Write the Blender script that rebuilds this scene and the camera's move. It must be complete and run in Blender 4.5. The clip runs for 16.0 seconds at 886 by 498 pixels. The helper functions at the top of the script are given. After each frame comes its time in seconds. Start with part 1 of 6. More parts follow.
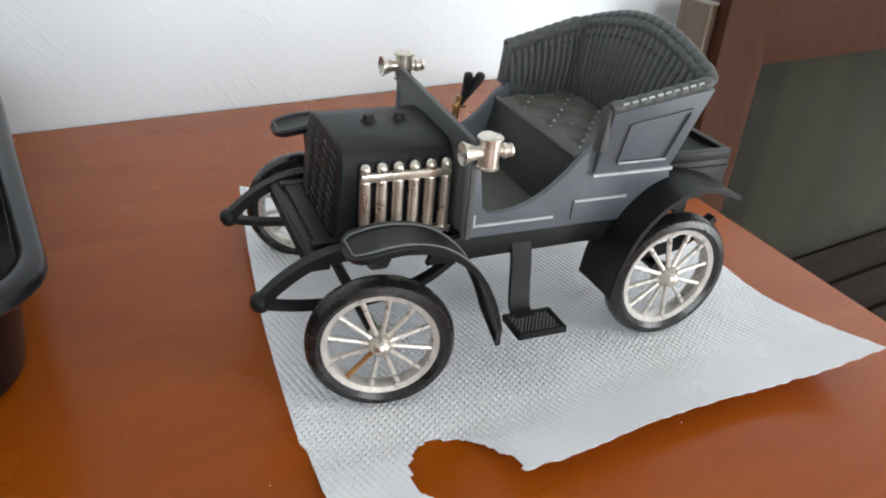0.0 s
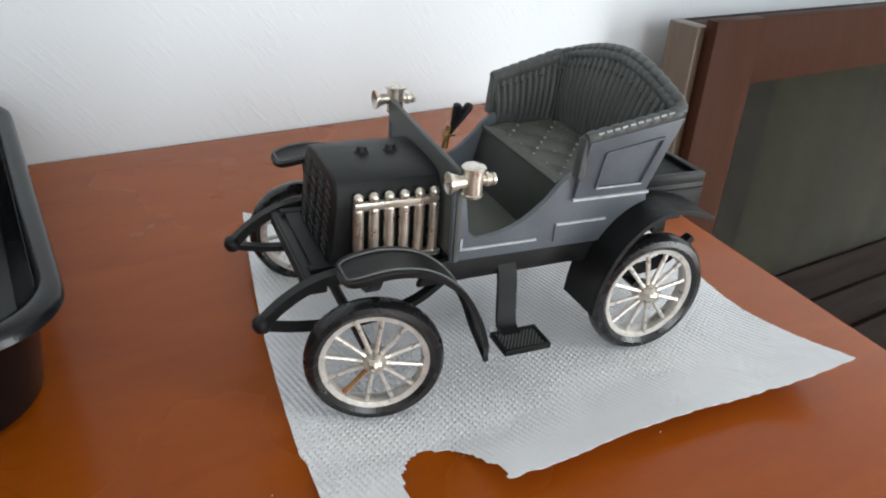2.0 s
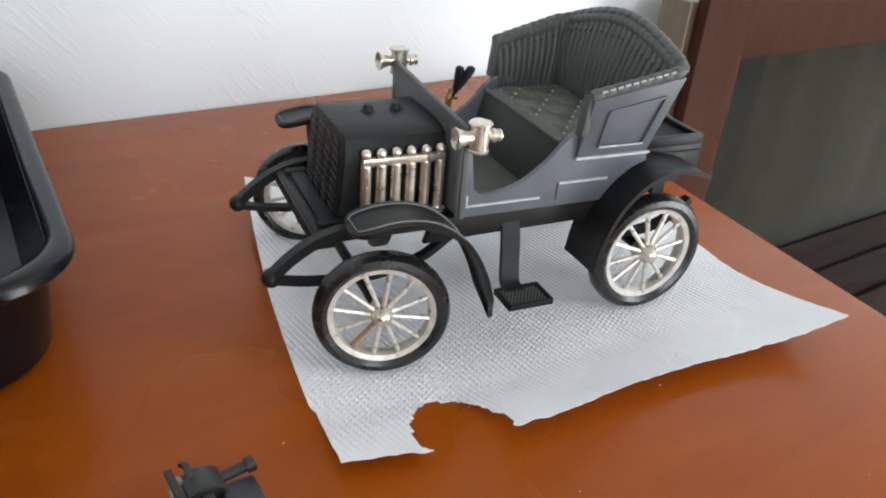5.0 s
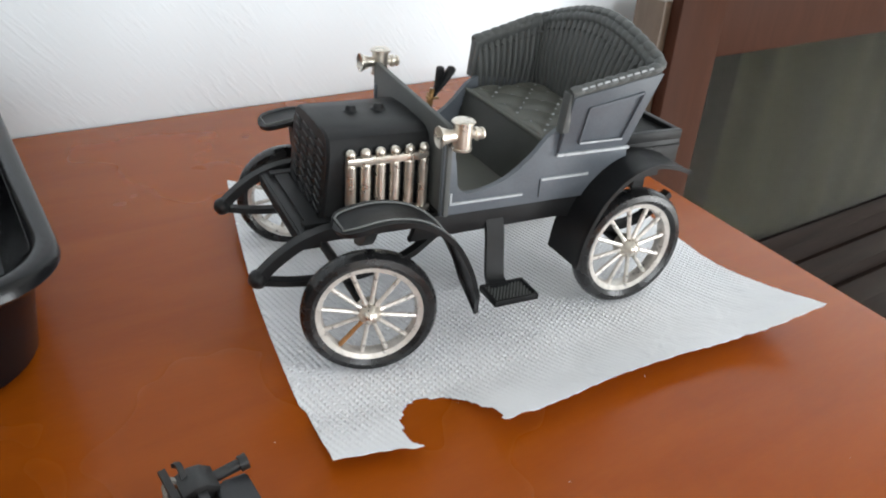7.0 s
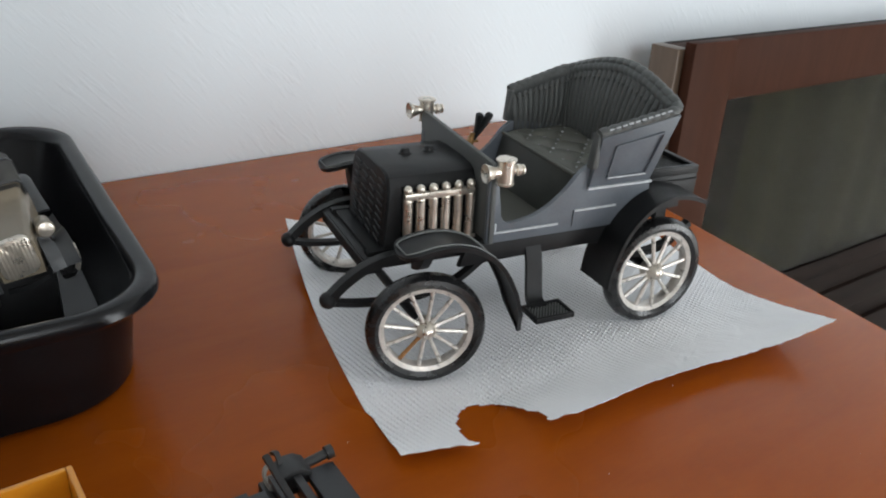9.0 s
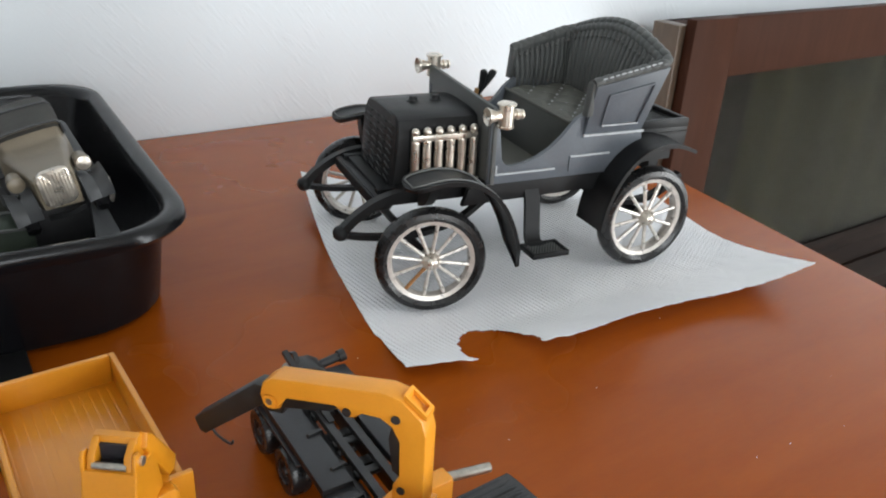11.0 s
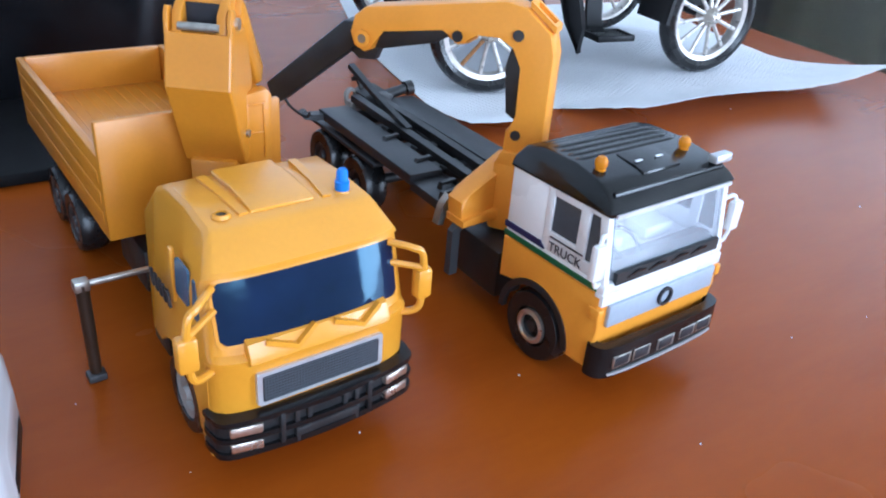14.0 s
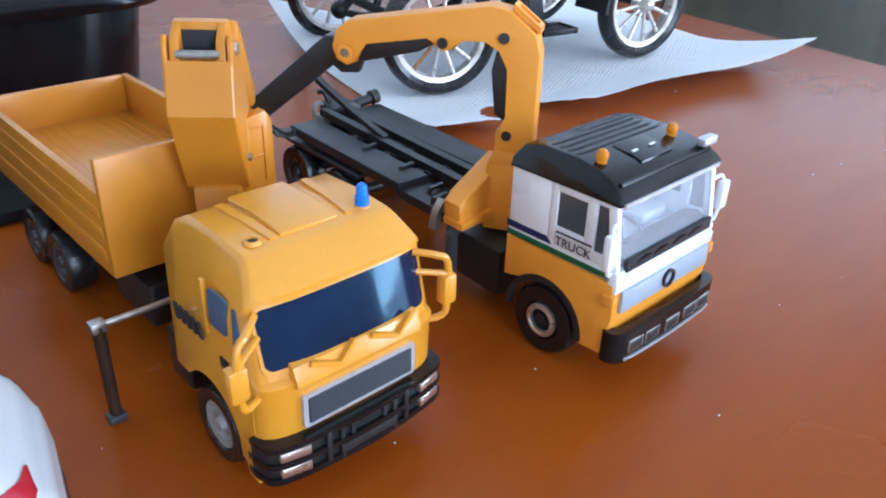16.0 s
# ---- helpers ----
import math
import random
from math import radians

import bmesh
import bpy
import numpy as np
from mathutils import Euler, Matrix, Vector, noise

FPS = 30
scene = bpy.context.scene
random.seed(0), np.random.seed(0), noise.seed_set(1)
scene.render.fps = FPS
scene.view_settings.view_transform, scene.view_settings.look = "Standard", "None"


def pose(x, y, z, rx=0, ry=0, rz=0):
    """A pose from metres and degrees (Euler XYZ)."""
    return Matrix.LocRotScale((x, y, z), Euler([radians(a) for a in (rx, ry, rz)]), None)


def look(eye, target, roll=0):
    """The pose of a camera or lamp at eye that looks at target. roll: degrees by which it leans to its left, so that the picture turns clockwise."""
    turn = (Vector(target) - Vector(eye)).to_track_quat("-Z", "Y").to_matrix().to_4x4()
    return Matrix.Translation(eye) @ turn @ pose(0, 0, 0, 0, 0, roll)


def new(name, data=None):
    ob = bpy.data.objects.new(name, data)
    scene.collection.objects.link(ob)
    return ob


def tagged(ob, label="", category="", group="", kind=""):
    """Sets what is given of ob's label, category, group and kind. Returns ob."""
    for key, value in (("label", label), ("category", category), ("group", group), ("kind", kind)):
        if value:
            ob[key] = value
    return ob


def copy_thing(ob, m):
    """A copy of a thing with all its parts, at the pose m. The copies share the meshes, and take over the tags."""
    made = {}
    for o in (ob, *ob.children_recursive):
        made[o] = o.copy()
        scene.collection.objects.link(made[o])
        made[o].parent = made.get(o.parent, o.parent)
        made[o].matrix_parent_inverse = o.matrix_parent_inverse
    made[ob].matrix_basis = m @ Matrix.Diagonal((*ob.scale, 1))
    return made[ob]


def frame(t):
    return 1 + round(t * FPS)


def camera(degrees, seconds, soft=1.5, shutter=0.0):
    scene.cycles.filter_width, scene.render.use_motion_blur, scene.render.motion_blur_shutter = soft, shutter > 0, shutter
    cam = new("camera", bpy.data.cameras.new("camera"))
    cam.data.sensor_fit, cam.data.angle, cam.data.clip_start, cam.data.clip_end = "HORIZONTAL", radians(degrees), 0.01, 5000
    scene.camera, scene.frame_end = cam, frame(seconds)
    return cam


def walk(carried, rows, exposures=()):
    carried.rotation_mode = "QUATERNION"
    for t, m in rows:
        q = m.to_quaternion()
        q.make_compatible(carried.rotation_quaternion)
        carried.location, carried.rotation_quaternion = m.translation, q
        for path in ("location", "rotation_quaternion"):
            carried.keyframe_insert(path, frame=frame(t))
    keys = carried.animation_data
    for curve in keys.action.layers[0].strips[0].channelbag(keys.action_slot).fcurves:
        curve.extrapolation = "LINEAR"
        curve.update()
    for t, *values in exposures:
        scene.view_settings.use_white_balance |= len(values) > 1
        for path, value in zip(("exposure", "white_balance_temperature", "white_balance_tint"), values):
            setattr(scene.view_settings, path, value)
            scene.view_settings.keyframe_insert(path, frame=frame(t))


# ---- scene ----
cam = camera(59.00, 16.0, soft=2.0)
PATH = [
    (0.0, (0.00501, 0.01859, 0.24308), (0.25145, 0.37891, -0.00072), 5.14),
    (0.5, (0.00316, 0.01224, 0.24551), (0.24484, 0.37811, 0.00523), 5.09),
    (1.0, (0.00291, 0.02068, 0.24574), (0.23726, 0.38976, 0.00313), 5.08),
    (1.5, (0.00645, 0.01741, 0.24501), (0.24722, 0.38255, 0.00271), 4.93),
    (2.0, (0.00088, -0.00213, 0.25871), (0.24568, 0.36478, 0.02323), 3.98),
    (2.5, (-0.02452, -0.01073, 0.26844), (0.21904, 0.35869, 0.03562), 5.07),
    (3.0, (-0.01622, -0.0079, 0.25939), (0.22694, 0.35894, 0.02211), 4.56),
    (3.5, (-0.00379, 0.00305, 0.24349), (0.24236, 0.3611, -0.00392), 4.74),
    (3.7, (-0.00351, 0.00287, 0.24861), (0.24672, 0.35692, -0.00046), 5.45),
    (5.8, (-0.01908, -0.01221, 0.24608), (0.23448, 0.34553, 0.00582), 4.01),
    (6.0, (-0.0106, -0.00375, 0.24261), (0.24629, 0.34831, -0.00247), 4.12),
    (6.5, (-0.00213, -0.00393, 0.24192), (0.26097, 0.34107, -0.00659), 3.93),
    (7.0, (-0.01884, -0.01044, 0.24717), (0.24304, 0.34156, 0.00735), 4.27),
    (7.5, (-0.05418, -0.04748, 0.2835), (0.22048, 0.31878, 0.08246), 4.1),
    (8.0, (-0.0674, -0.04097, 0.2756), (0.19922, 0.32716, 0.06729), 5.47),
    (8.2, (-0.06187, -0.03929, 0.26991), (0.19834, 0.33126, 0.05782), 4.35),
    (10.3, (-0.0704, -0.06869, 0.25574), (0.19078, 0.30061, 0.04267), 1.93),
    (10.5, (-0.07593, -0.07503, 0.25428), (0.18328, 0.29533, 0.04065), 2.55),
    (11.0, (-0.08532, -0.08317, 0.24379), (0.16894, 0.28864, 0.02675), 3.04),
    (11.5, (-0.12254, -0.12658, 0.25121), (0.14026, 0.23144, 0.02152), 1.63),
    (12.0, (-0.18959, -0.15325, 0.22694), (0.06121, 0.20747, -0.01178), 0.44),
    (12.1, (-0.1919, -0.164, 0.22269), (0.04398, 0.20745, -0.01475), -0.35),
    (12.5, (-0.15532, -0.11453, 0.17486), (0.10738, 0.22575, -0.08048), 4.51),
    (13.0, (-0.11773, -0.08405, 0.14577), (0.13308, 0.26257, -0.11297), 3.52),
    (13.5, (-0.10694, -0.06525, 0.12915), (0.13105, 0.29729, -0.11971), 3.19),
    (14.0, (-0.12205, -0.07701, 0.13553), (0.1344, 0.27822, -0.1054), 4.79),
    (14.5, (-0.14421, -0.07317, 0.14067), (0.14463, 0.2605, -0.09436), 7.13),
    (15.0, (-0.14613, -0.06492, 0.13711), (0.13634, 0.26383, -0.11217), 4.25),
    (15.5, (-0.14999, -0.06223, 0.13552), (0.14946, 0.25393, -0.11019), 4.29),
    (16.0, (-0.13993, -0.06612, 0.13697), (0.15061, 0.26364, -0.10145), 1.87),
]
EXPOSURES = [(0.0, -0.2, 6500, 10), (2.0, -0.32, 6500, 10), (2.6, -0.36, 6480, 10), (3.7, -0.32, 6500, 10), (6.0, -0.05, 6500, 10), (7.0, -0.1, 6500, 10), (7.5, -0.36, 6450, 10), (7.9, -0.62, 6450, 10), (8.2, -0.64, 6450, 10), (10.3, -0.42, 6500, 10), (11.0, -0.32, 6500, 10), (11.6, -0.07, 6500, 10), (12.1, 0.1, 6700, 10), (12.6, 0.05, 6500, 10), (13.0, 0.05, 5400, 10), (13.5, 0.04, 5000, 10), (14.5, 0.01, 5050, 10), (16.0, -0.02, 5100, 10)]
walk(cam, [(t, look(eye, target, roll)) for t, eye, target, roll in PATH], EXPOSURES)

# ---- light ----
world = bpy.data.worlds.new("world")
scene.world = world
world.use_nodes = True
wn, wl = world.node_tree.nodes, world.node_tree.links
sky = wn.new("ShaderNodeTexSky")
sky.sky_type, sky.sun_disc = "NISHITA", False
sky.sun_elevation, sky.sun_rotation = radians(40), radians(150)
wl.new(sky.outputs[0], wn["Background"].inputs[0])
wn["Background"].inputs[1].default_value = 0.12


def lamp(name, eye, target, w, h, watts, color):
    data = bpy.data.lights.new(name, "AREA")
    data.shape, data.size, data.size_y, data.energy, data.color = "RECTANGLE", w, h, watts, color
    ob = new(name, data)
    ob.matrix_world = look(eye, target)
    return ob


# daylight through windows behind the camera: a tall one to its right, a smaller one added to its left as fill
lamp("window_light", (2.30, -2.165, 0.33), (2.30, 0.0, 0.30), 1.28, 2.10, 114.0, (0.94, 0.98, 1.0))
lamp("window_light", (-0.30, -2.165, 0.62), (-0.30, 0.0, 0.58), 0.86, 1.40, 35.0, (0.94, 0.98, 1.0))
scene.view_settings.exposure = 0.0

# ---- helpers of this scene: shapes are given in centimetres ----
CM = 0.01


def obj(name, bm, material, parent=None, label="", smooth=40.0):
    bmesh.ops.recalc_face_normals(bm, faces=bm.faces)
    me = bpy.data.meshes.new(name)
    bm.to_mesh(me)
    bm.free()
    me.transform(Matrix.Scale(CM, 4))
    me.polygons.foreach_set("use_smooth", [True] * len(me.polygons))
    me.set_sharp_from_angle(angle=radians(smooth))
    me.materials.append(material)
    ob = new(name, me)
    ob.parent = parent
    if label:
        ob["label"] = label
    return ob


part = obj


def thing(name, x, y, z, rz, label, category, group="", kind=""):
    ob = new(name)
    ob.empty_display_size = 0.02
    ob.matrix_basis = pose(x * CM, y * CM, z * CM, 0, 0, rz)
    return tagged(ob, label, category, group, kind)


def at(x, y, z, rx=0, ry=0, rz=0):
    return pose(x * CM, y * CM, z * CM, rx, ry, rz)


def box(bm, x0, x1, y0, y1, z0, z1, bevel=0.0, m=None, seg=2):
    got = bmesh.ops.create_cube(bm, size=1.0)
    vs = got["verts"]
    for v in vs:
        v.co = Vector((x0 + (v.co.x + 0.5) * (x1 - x0), y0 + (v.co.y + 0.5) * (y1 - y0), z0 + (v.co.z + 0.5) * (z1 - z0)))
    if bevel:
        es = list({e for v in vs for e in v.link_edges})
        got = bmesh.ops.bevel(bm, geom=es, offset=bevel, segments=seg, profile=0.5, affect="EDGES")
        vs = list({v for f in got["faces"] for v in f.verts} | {v for v in vs if v.is_valid})
    if m is not None:
        bmesh.ops.transform(bm, matrix=m, verts=vs)
    return bm


def prism(bm, outline, axis, a, b, bevel=0.0, seg=2, m=None):
    """A flat outline pushed from a to b along an axis; the outline's two numbers are the other two axes in order."""
    def put(p, d):
        u, v = p
        return {"x": (d, u, v), "y": (u, d, v), "z": (u, v, d)}[axis]
    va = [bm.verts.new(put(p, a)) for p in outline]
    vb = [bm.verts.new(put(p, b)) for p in outline]
    fa, fb = bm.faces.new(va), bm.faces.new(list(reversed(vb)))
    n = len(outline)
    for i in range(n):
        bm.faces.new((va[i], vb[i], vb[(i + 1) % n], va[(i + 1) % n]))
    vs = va + vb
    if bevel:
        es = list(fa.edges) + list(fb.edges)
        got = bmesh.ops.bevel(bm, geom=es, offset=bevel, segments=seg, profile=0.5, affect="EDGES", clamp_overlap=True)
        vs = list({v for f in got["faces"] for v in f.verts} | {v for v in vs if v.is_valid})
    if m is not None:
        bmesh.ops.transform(bm, matrix=m, verts=vs)
    return bm


def rod(bm, p, q, r, r2=None, seg=12, caps=True):
    p, q = Vector(p), Vector(q)
    m = Matrix.Translation((p + q) / 2) @ (q - p).to_track_quat("Z", "Y").to_matrix().to_4x4()
    bmesh.ops.create_cone(bm, cap_ends=caps, segments=seg, radius1=r, radius2=r if r2 is None else r2, depth=(q - p).length, matrix=m)
    return bm


def ball(bm, c, r, seg=12, scale=(1, 1, 1)):
    m = Matrix.Translation(c) @ Matrix.Diagonal((*scale, 1))
    bmesh.ops.create_uvsphere(bm, u_segments=seg, v_segments=max(6, seg // 2 + 2), radius=r, matrix=m)
    return bm


def lathe(bm, profile, seg=32, m=None, closed=False):
    """(radius, height) pairs turned about z."""
    rings = []
    for r, h in profile:
        rings.append([bm.verts.new((r * math.cos(2 * math.pi * i / seg), r * math.sin(2 * math.pi * i / seg), h)) for i in range(seg)])
    pairs = list(zip(rings, rings[1:])) + ([(rings[-1], rings[0])] if closed else [])
    for a, b in pairs:
        for i in range(seg):
            bm.faces.new((a[i], a[(i + 1) % seg], b[(i + 1) % seg], b[i]))
    if not closed:
        for ring in (rings[0], rings[-1]):
            if (ring[0].co - ring[seg // 2].co).length > 1e-4:
                bm.faces.new(ring)
    if m is not None:
        bmesh.ops.transform(bm, matrix=m, verts=[v for ring in rings for v in ring])
    return bm


def sweep(bm, path, section, up=(0, 1, 0), closed=False):
    """A section of (side, normal) pairs, one for all stations or one for each, carried along a path; side lies along up."""
    pts = [Vector(p) for p in path]
    n = len(pts)
    rings = []
    for i, p in enumerate(pts):
        a, b = (pts[i - 1], pts[(i + 1) % n]) if closed else (pts[max(0, i - 1)], pts[min(n - 1, i + 1)])
        t = (b - a).normalized()
        side = Vector(up)
        side = (side - side.dot(t) * t).normalized()
        nor = t.cross(side)
        sec = section[i] if isinstance(section[0], list) else section
        rings.append([bm.verts.new(p + side * u + nor * w) for u, w in sec])
    k = len(rings[0])
    for i in range(n if closed else n - 1):
        a, b = rings[i], rings[(i + 1) % n]
        for j in range(k):
            bm.faces.new((a[j], a[(j + 1) % k], b[(j + 1) % k], b[j]))
    if not closed:
        bm.faces.new(rings[0])
        bm.faces.new(list(reversed(rings[-1])))
    return bm


def circle(r, seg=10, rx=None):
    return [(r * math.cos(2 * math.pi * i / seg), (rx or r) * math.sin(2 * math.pi * i / seg)) for i in range(seg)]


def rect(w, h):
    return [(-w / 2, -h / 2), (w / 2, -h / 2), (w / 2, h / 2), (-w / 2, h / 2)]


def smooth_path(points, n):
    """A Catmull-Rom line through a few points, with n steps a span."""
    ps = [Vector(p) for p in points]
    ps = [2 * ps[0] - ps[1]] + ps + [2 * ps[-1] - ps[-2]]
    out = []
    for i in range(1, len(ps) - 2):
        for k in range(n):
            t = k / n
            a, b, c, d = ps[i - 1:i + 3]
            out.append(0.5 * (2 * b + (c - a) * t + (2 * a - 5 * b + 4 * c - d) * t * t + (3 * b - a - 3 * c + d) * t ** 3))
    return out + [ps[-2]]


def rounded(x0, x1, y0, y1, r, seg=5):
    out = []
    for cx, cy, a0 in ((x1 - r, y1 - r, 0), (x0 + r, y1 - r, 90), (x0 + r, y0 + r, 180), (x1 - r, y0 + r, 270)):
        for k in range(seg + 1):
            a = radians(a0 + 90 * k / seg)
            out.append((cx + r * math.cos(a), cy + r * math.sin(a)))
    return out


B = bmesh.new

# ---- materials ----


def material(name, color, rough=0.5, metal=0.0, var=0.12, scale=60.0, bump=0.0, bscale=600.0, coat=0.0, rvar=0.1, stretch=(1, 1, 1), dust=0.0, spec=0.5):
    """A surface with colour variation at two scales, uneven gloss and fine relief; scales are per metre."""
    mat = bpy.data.materials.new(name)
    mat.use_nodes = True
    nt = mat.node_tree
    n, l = nt.nodes, nt.links
    p = n["Principled BSDF"]
    tc = n.new("ShaderNodeTexCoord")
    mp = n.new("ShaderNodeMapping")
    mp.inputs["Scale"].default_value = stretch
    l.new(tc.outputs["Object"], mp.inputs[0])
    big, fine = n.new("ShaderNodeTexNoise"), n.new("ShaderNodeTexNoise")
    big.inputs["Scale"].default_value, fine.inputs["Scale"].default_value = scale, bscale
    big.inputs["Detail"].default_value, fine.inputs["Detail"].default_value = 5.0, 3.0
    l.new(mp.outputs[0], big.inputs["Vector"])
    l.new(mp.outputs[0], fine.inputs["Vector"])
    mix = n.new("ShaderNodeMix")
    mix.data_type = "RGBA"
    add = n.new("ShaderNodeMath")
    add.operation = "MULTIPLY_ADD"
    add.inputs[1].default_value = 0.35
    l.new(fine.outputs["Fac"], add.inputs[0])
    half = n.new("ShaderNodeMath")
    half.operation = "MULTIPLY"
    half.inputs[1].default_value = 0.65
    l.new(big.outputs["Fac"], half.inputs[0])
    l.new(half.outputs[0], add.inputs[2])
    rng = n.new("ShaderNodeMapRange")
    rng.inputs["From Min"].default_value, rng.inputs["From Max"].default_value = 0.3, 0.7
    l.new(add.outputs[0], rng.inputs["Value"])
    l.new(rng.outputs[0], mix.inputs["Factor"])
    c = Vector(color)
    mix.inputs["A"].default_value = (*(c * (1 - var)), 1)
    mix.inputs["B"].default_value = (*[min(1.0, v) for v in c * (1 + var) + Vector((dust, dust, dust))], 1)
    l.new(mix.outputs["Result"], p.inputs["Base Color"])
    rr = n.new("ShaderNodeMapRange")
    rr.inputs["To Min"].default_value, rr.inputs["To Max"].default_value = max(0.02, rough - rvar), min(1.0, rough + rvar)
    l.new(big.outputs["Fac"], rr.inputs["Value"])
    l.new(rr.outputs[0], p.inputs["Roughness"])
    p.inputs["Metallic"].default_value = metal
    p.inputs["Coat Weight"].default_value = coat
    p.inputs["Coat Roughness"].default_value = max(0.05, rough * 0.55)
    p.inputs["Specular IOR Level"].default_value = spec
    if bump:
        bp = n.new("ShaderNodeBump")
        bp.inputs["Strength"].default_value, bp.inputs["Distance"].default_value = bump, 0.0006
        l.new(fine.outputs["Fac"], bp.inputs["Height"])
        l.new(bp.outputs[0], p.inputs["Normal"])
    return mat


def node_parts(mat):
    return mat.node_tree.nodes, mat.node_tree.links, mat.node_tree.nodes["Principled BSDF"]


def wood(name, dark, light, rough, coat, along, grain=9.0, spec=0.35):
    mat = bpy.data.materials.new(name)
    mat.use_nodes = True
    n, l, p = node_parts(mat)
    tc, mp = n.new("ShaderNodeTexCoord"), n.new("ShaderNodeMapping")
    mp.inputs["Scale"].default_value = along
    l.new(tc.outputs["Object"], mp.inputs[0])
    a, b, w = n.new("ShaderNodeTexNoise"), n.new("ShaderNodeTexNoise"), n.new("ShaderNodeTexNoise")
    a.inputs["Scale"].default_value, a.inputs["Detail"].default_value, a.inputs["Distortion"].default_value = grain, 8.0, 0.6
    b.inputs["Scale"].default_value, b.inputs["Detail"].default_value = grain * 14, 4.0
    w.inputs["Scale"].default_value, w.inputs["Detail"].default_value = 6.0, 3.0
    l.new(mp.outputs[0], a.inputs["Vector"])
    l.new(mp.outputs[0], b.inputs["Vector"])
    l.new(tc.outputs["Object"], w.inputs["Vector"])
    m1, m2 = n.new("ShaderNodeMath"), n.new("ShaderNodeMath")
    m1.operation = m2.operation = "MULTIPLY_ADD"
    m1.inputs[1].default_value, m2.inputs[1].default_value = 0.3, 0.35
    l.new(b.outputs["Fac"], m1.inputs[0])
    l.new(a.outputs["Fac"], m1.inputs[2])
    l.new(w.outputs["Fac"], m2.inputs[0])
    l.new(m1.outputs[0], m2.inputs[2])
    cr = n.new("ShaderNodeValToRGB")
    cr.color_ramp.elements[0].position, cr.color_ramp.elements[1].position = 0.55, 1.05
    cr.color_ramp.elements[0].color, cr.color_ramp.elements[1].color = (*dark, 1), (*light, 1)
    l.new(m2.outputs[0], cr.inputs[0])
    l.new(cr.outputs[0], p.inputs["Base Color"])
    rr = n.new("ShaderNodeMapRange")
    rr.inputs["To Min"].default_value, rr.inputs["To Max"].default_value = rough - 0.08, rough + 0.12
    l.new(w.outputs["Fac"], rr.inputs["Value"])
    l.new(rr.outputs[0], p.inputs["Roughness"])
    p.inputs["Coat Weight"].default_value, p.inputs["Coat Roughness"].default_value = coat, 0.18
    bp = n.new("ShaderNodeBump")
    bp.inputs["Strength"].default_value, bp.inputs["Distance"].default_value = 0.08, 0.0004
    l.new(b.outputs["Fac"], bp.inputs["Height"])
    l.new(bp.outputs[0], p.inputs["Normal"])
    p.inputs["Specular IOR Level"].default_value = spec
    return mat


DESK = wood("varnished_desk_wood", (0.274, 0.0545, 0.0020), (0.324, 0.0710, 0.0034), 0.24, 0.0, (1.6, 7.0, 1.0), 5.0, 0.15)
CABINET = wood("red_brown_cabinet_wood", (0.0395, 0.0148, 0.0084), (0.0520, 0.0195, 0.0110), 0.5, 0.0, (9.0, 9.0, 1.2), 9.0, 0.06)
# cabinet wood with the white wall's bounce light put into its colour
LITWOOD = wood("wall_lit_cabinet_side_wood", (0.10, 0.068, 0.046), (0.135, 0.095, 0.067), 0.38, 0.0, (9.0, 9.0, 1.2), 9.0, 0.4)
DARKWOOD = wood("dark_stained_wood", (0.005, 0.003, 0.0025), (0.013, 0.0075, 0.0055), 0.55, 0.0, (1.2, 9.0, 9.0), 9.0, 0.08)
FLOOR = material("pale_floor_tiles", (0.66, 0.63, 0.58), 0.45, var=0.12, scale=6)
CEIL = material("ceiling_paint", (0.62, 0.62, 0.60), 0.9, var=0.03, scale=3)
ROOM = material("room_paint", (0.62, 0.61, 0.59), 0.9, var=0.04, scale=3)
WESTROOM = material("pale_room_paint", (0.60, 0.60, 0.59), 0.9, var=0.03, scale=3)
BLACK = material("black_plastic", (0.0085, 0.0088, 0.0095), 0.42, var=0.25, scale=90, bump=0.12, bscale=900, dust=0.003, spec=0.24)
BLACKGLOSS = material("glossy_black_plastic", (0.0075, 0.0075, 0.0083), 0.24, var=0.2, scale=80, bump=0.05, bscale=700, dust=0.003, spec=0.35)
TUBBLACK = material("glossy_black_tub_plastic", (0.0050, 0.0051, 0.0062), 0.22, var=0.25, scale=60, bump=0.05, bscale=700, spec=0.3)
ROOFBLACK = material("polished_black_roof_plastic", (0.0055, 0.0055, 0.0062), 0.2, var=0.2, scale=80, bump=0.03, bscale=500, spec=0.4, rvar=0.05)
RUBBER = material("black_tyre_rubber", (0.0105, 0.0105, 0.0112), 0.27, var=0.25, scale=120, bump=0.08, bscale=900, dust=0.004)
GREY = material("blue_grey_plastic", (0.100, 0.113, 0.130), 0.42, var=0.2, scale=45, bump=0.1, bscale=900, rvar=0.12)
DARKGREY = material("dark_grey_upholstery_plastic", (0.074, 0.078, 0.076), 0.5, var=0.18, scale=90, bump=0.18, bscale=800)
# darker olive for the upright riser: the shade of its angle is coloured in
SEATSIDE = material("shaded_olive_seat_plastic", (0.046, 0.048, 0.043), 0.5, var=0.2, scale=110, bump=0.2, bscale=800)
OLIVE = material("olive_grey_plastic", (0.075, 0.076, 0.062), 0.5, var=0.2, scale=110, bump=0.2, bscale=800)
CHROME = material("worn_silver_plating", (0.69, 0.635, 0.56), 0.3, 0.9, var=0.17, scale=140, bump=0.1, bscale=900, rvar=0.14)
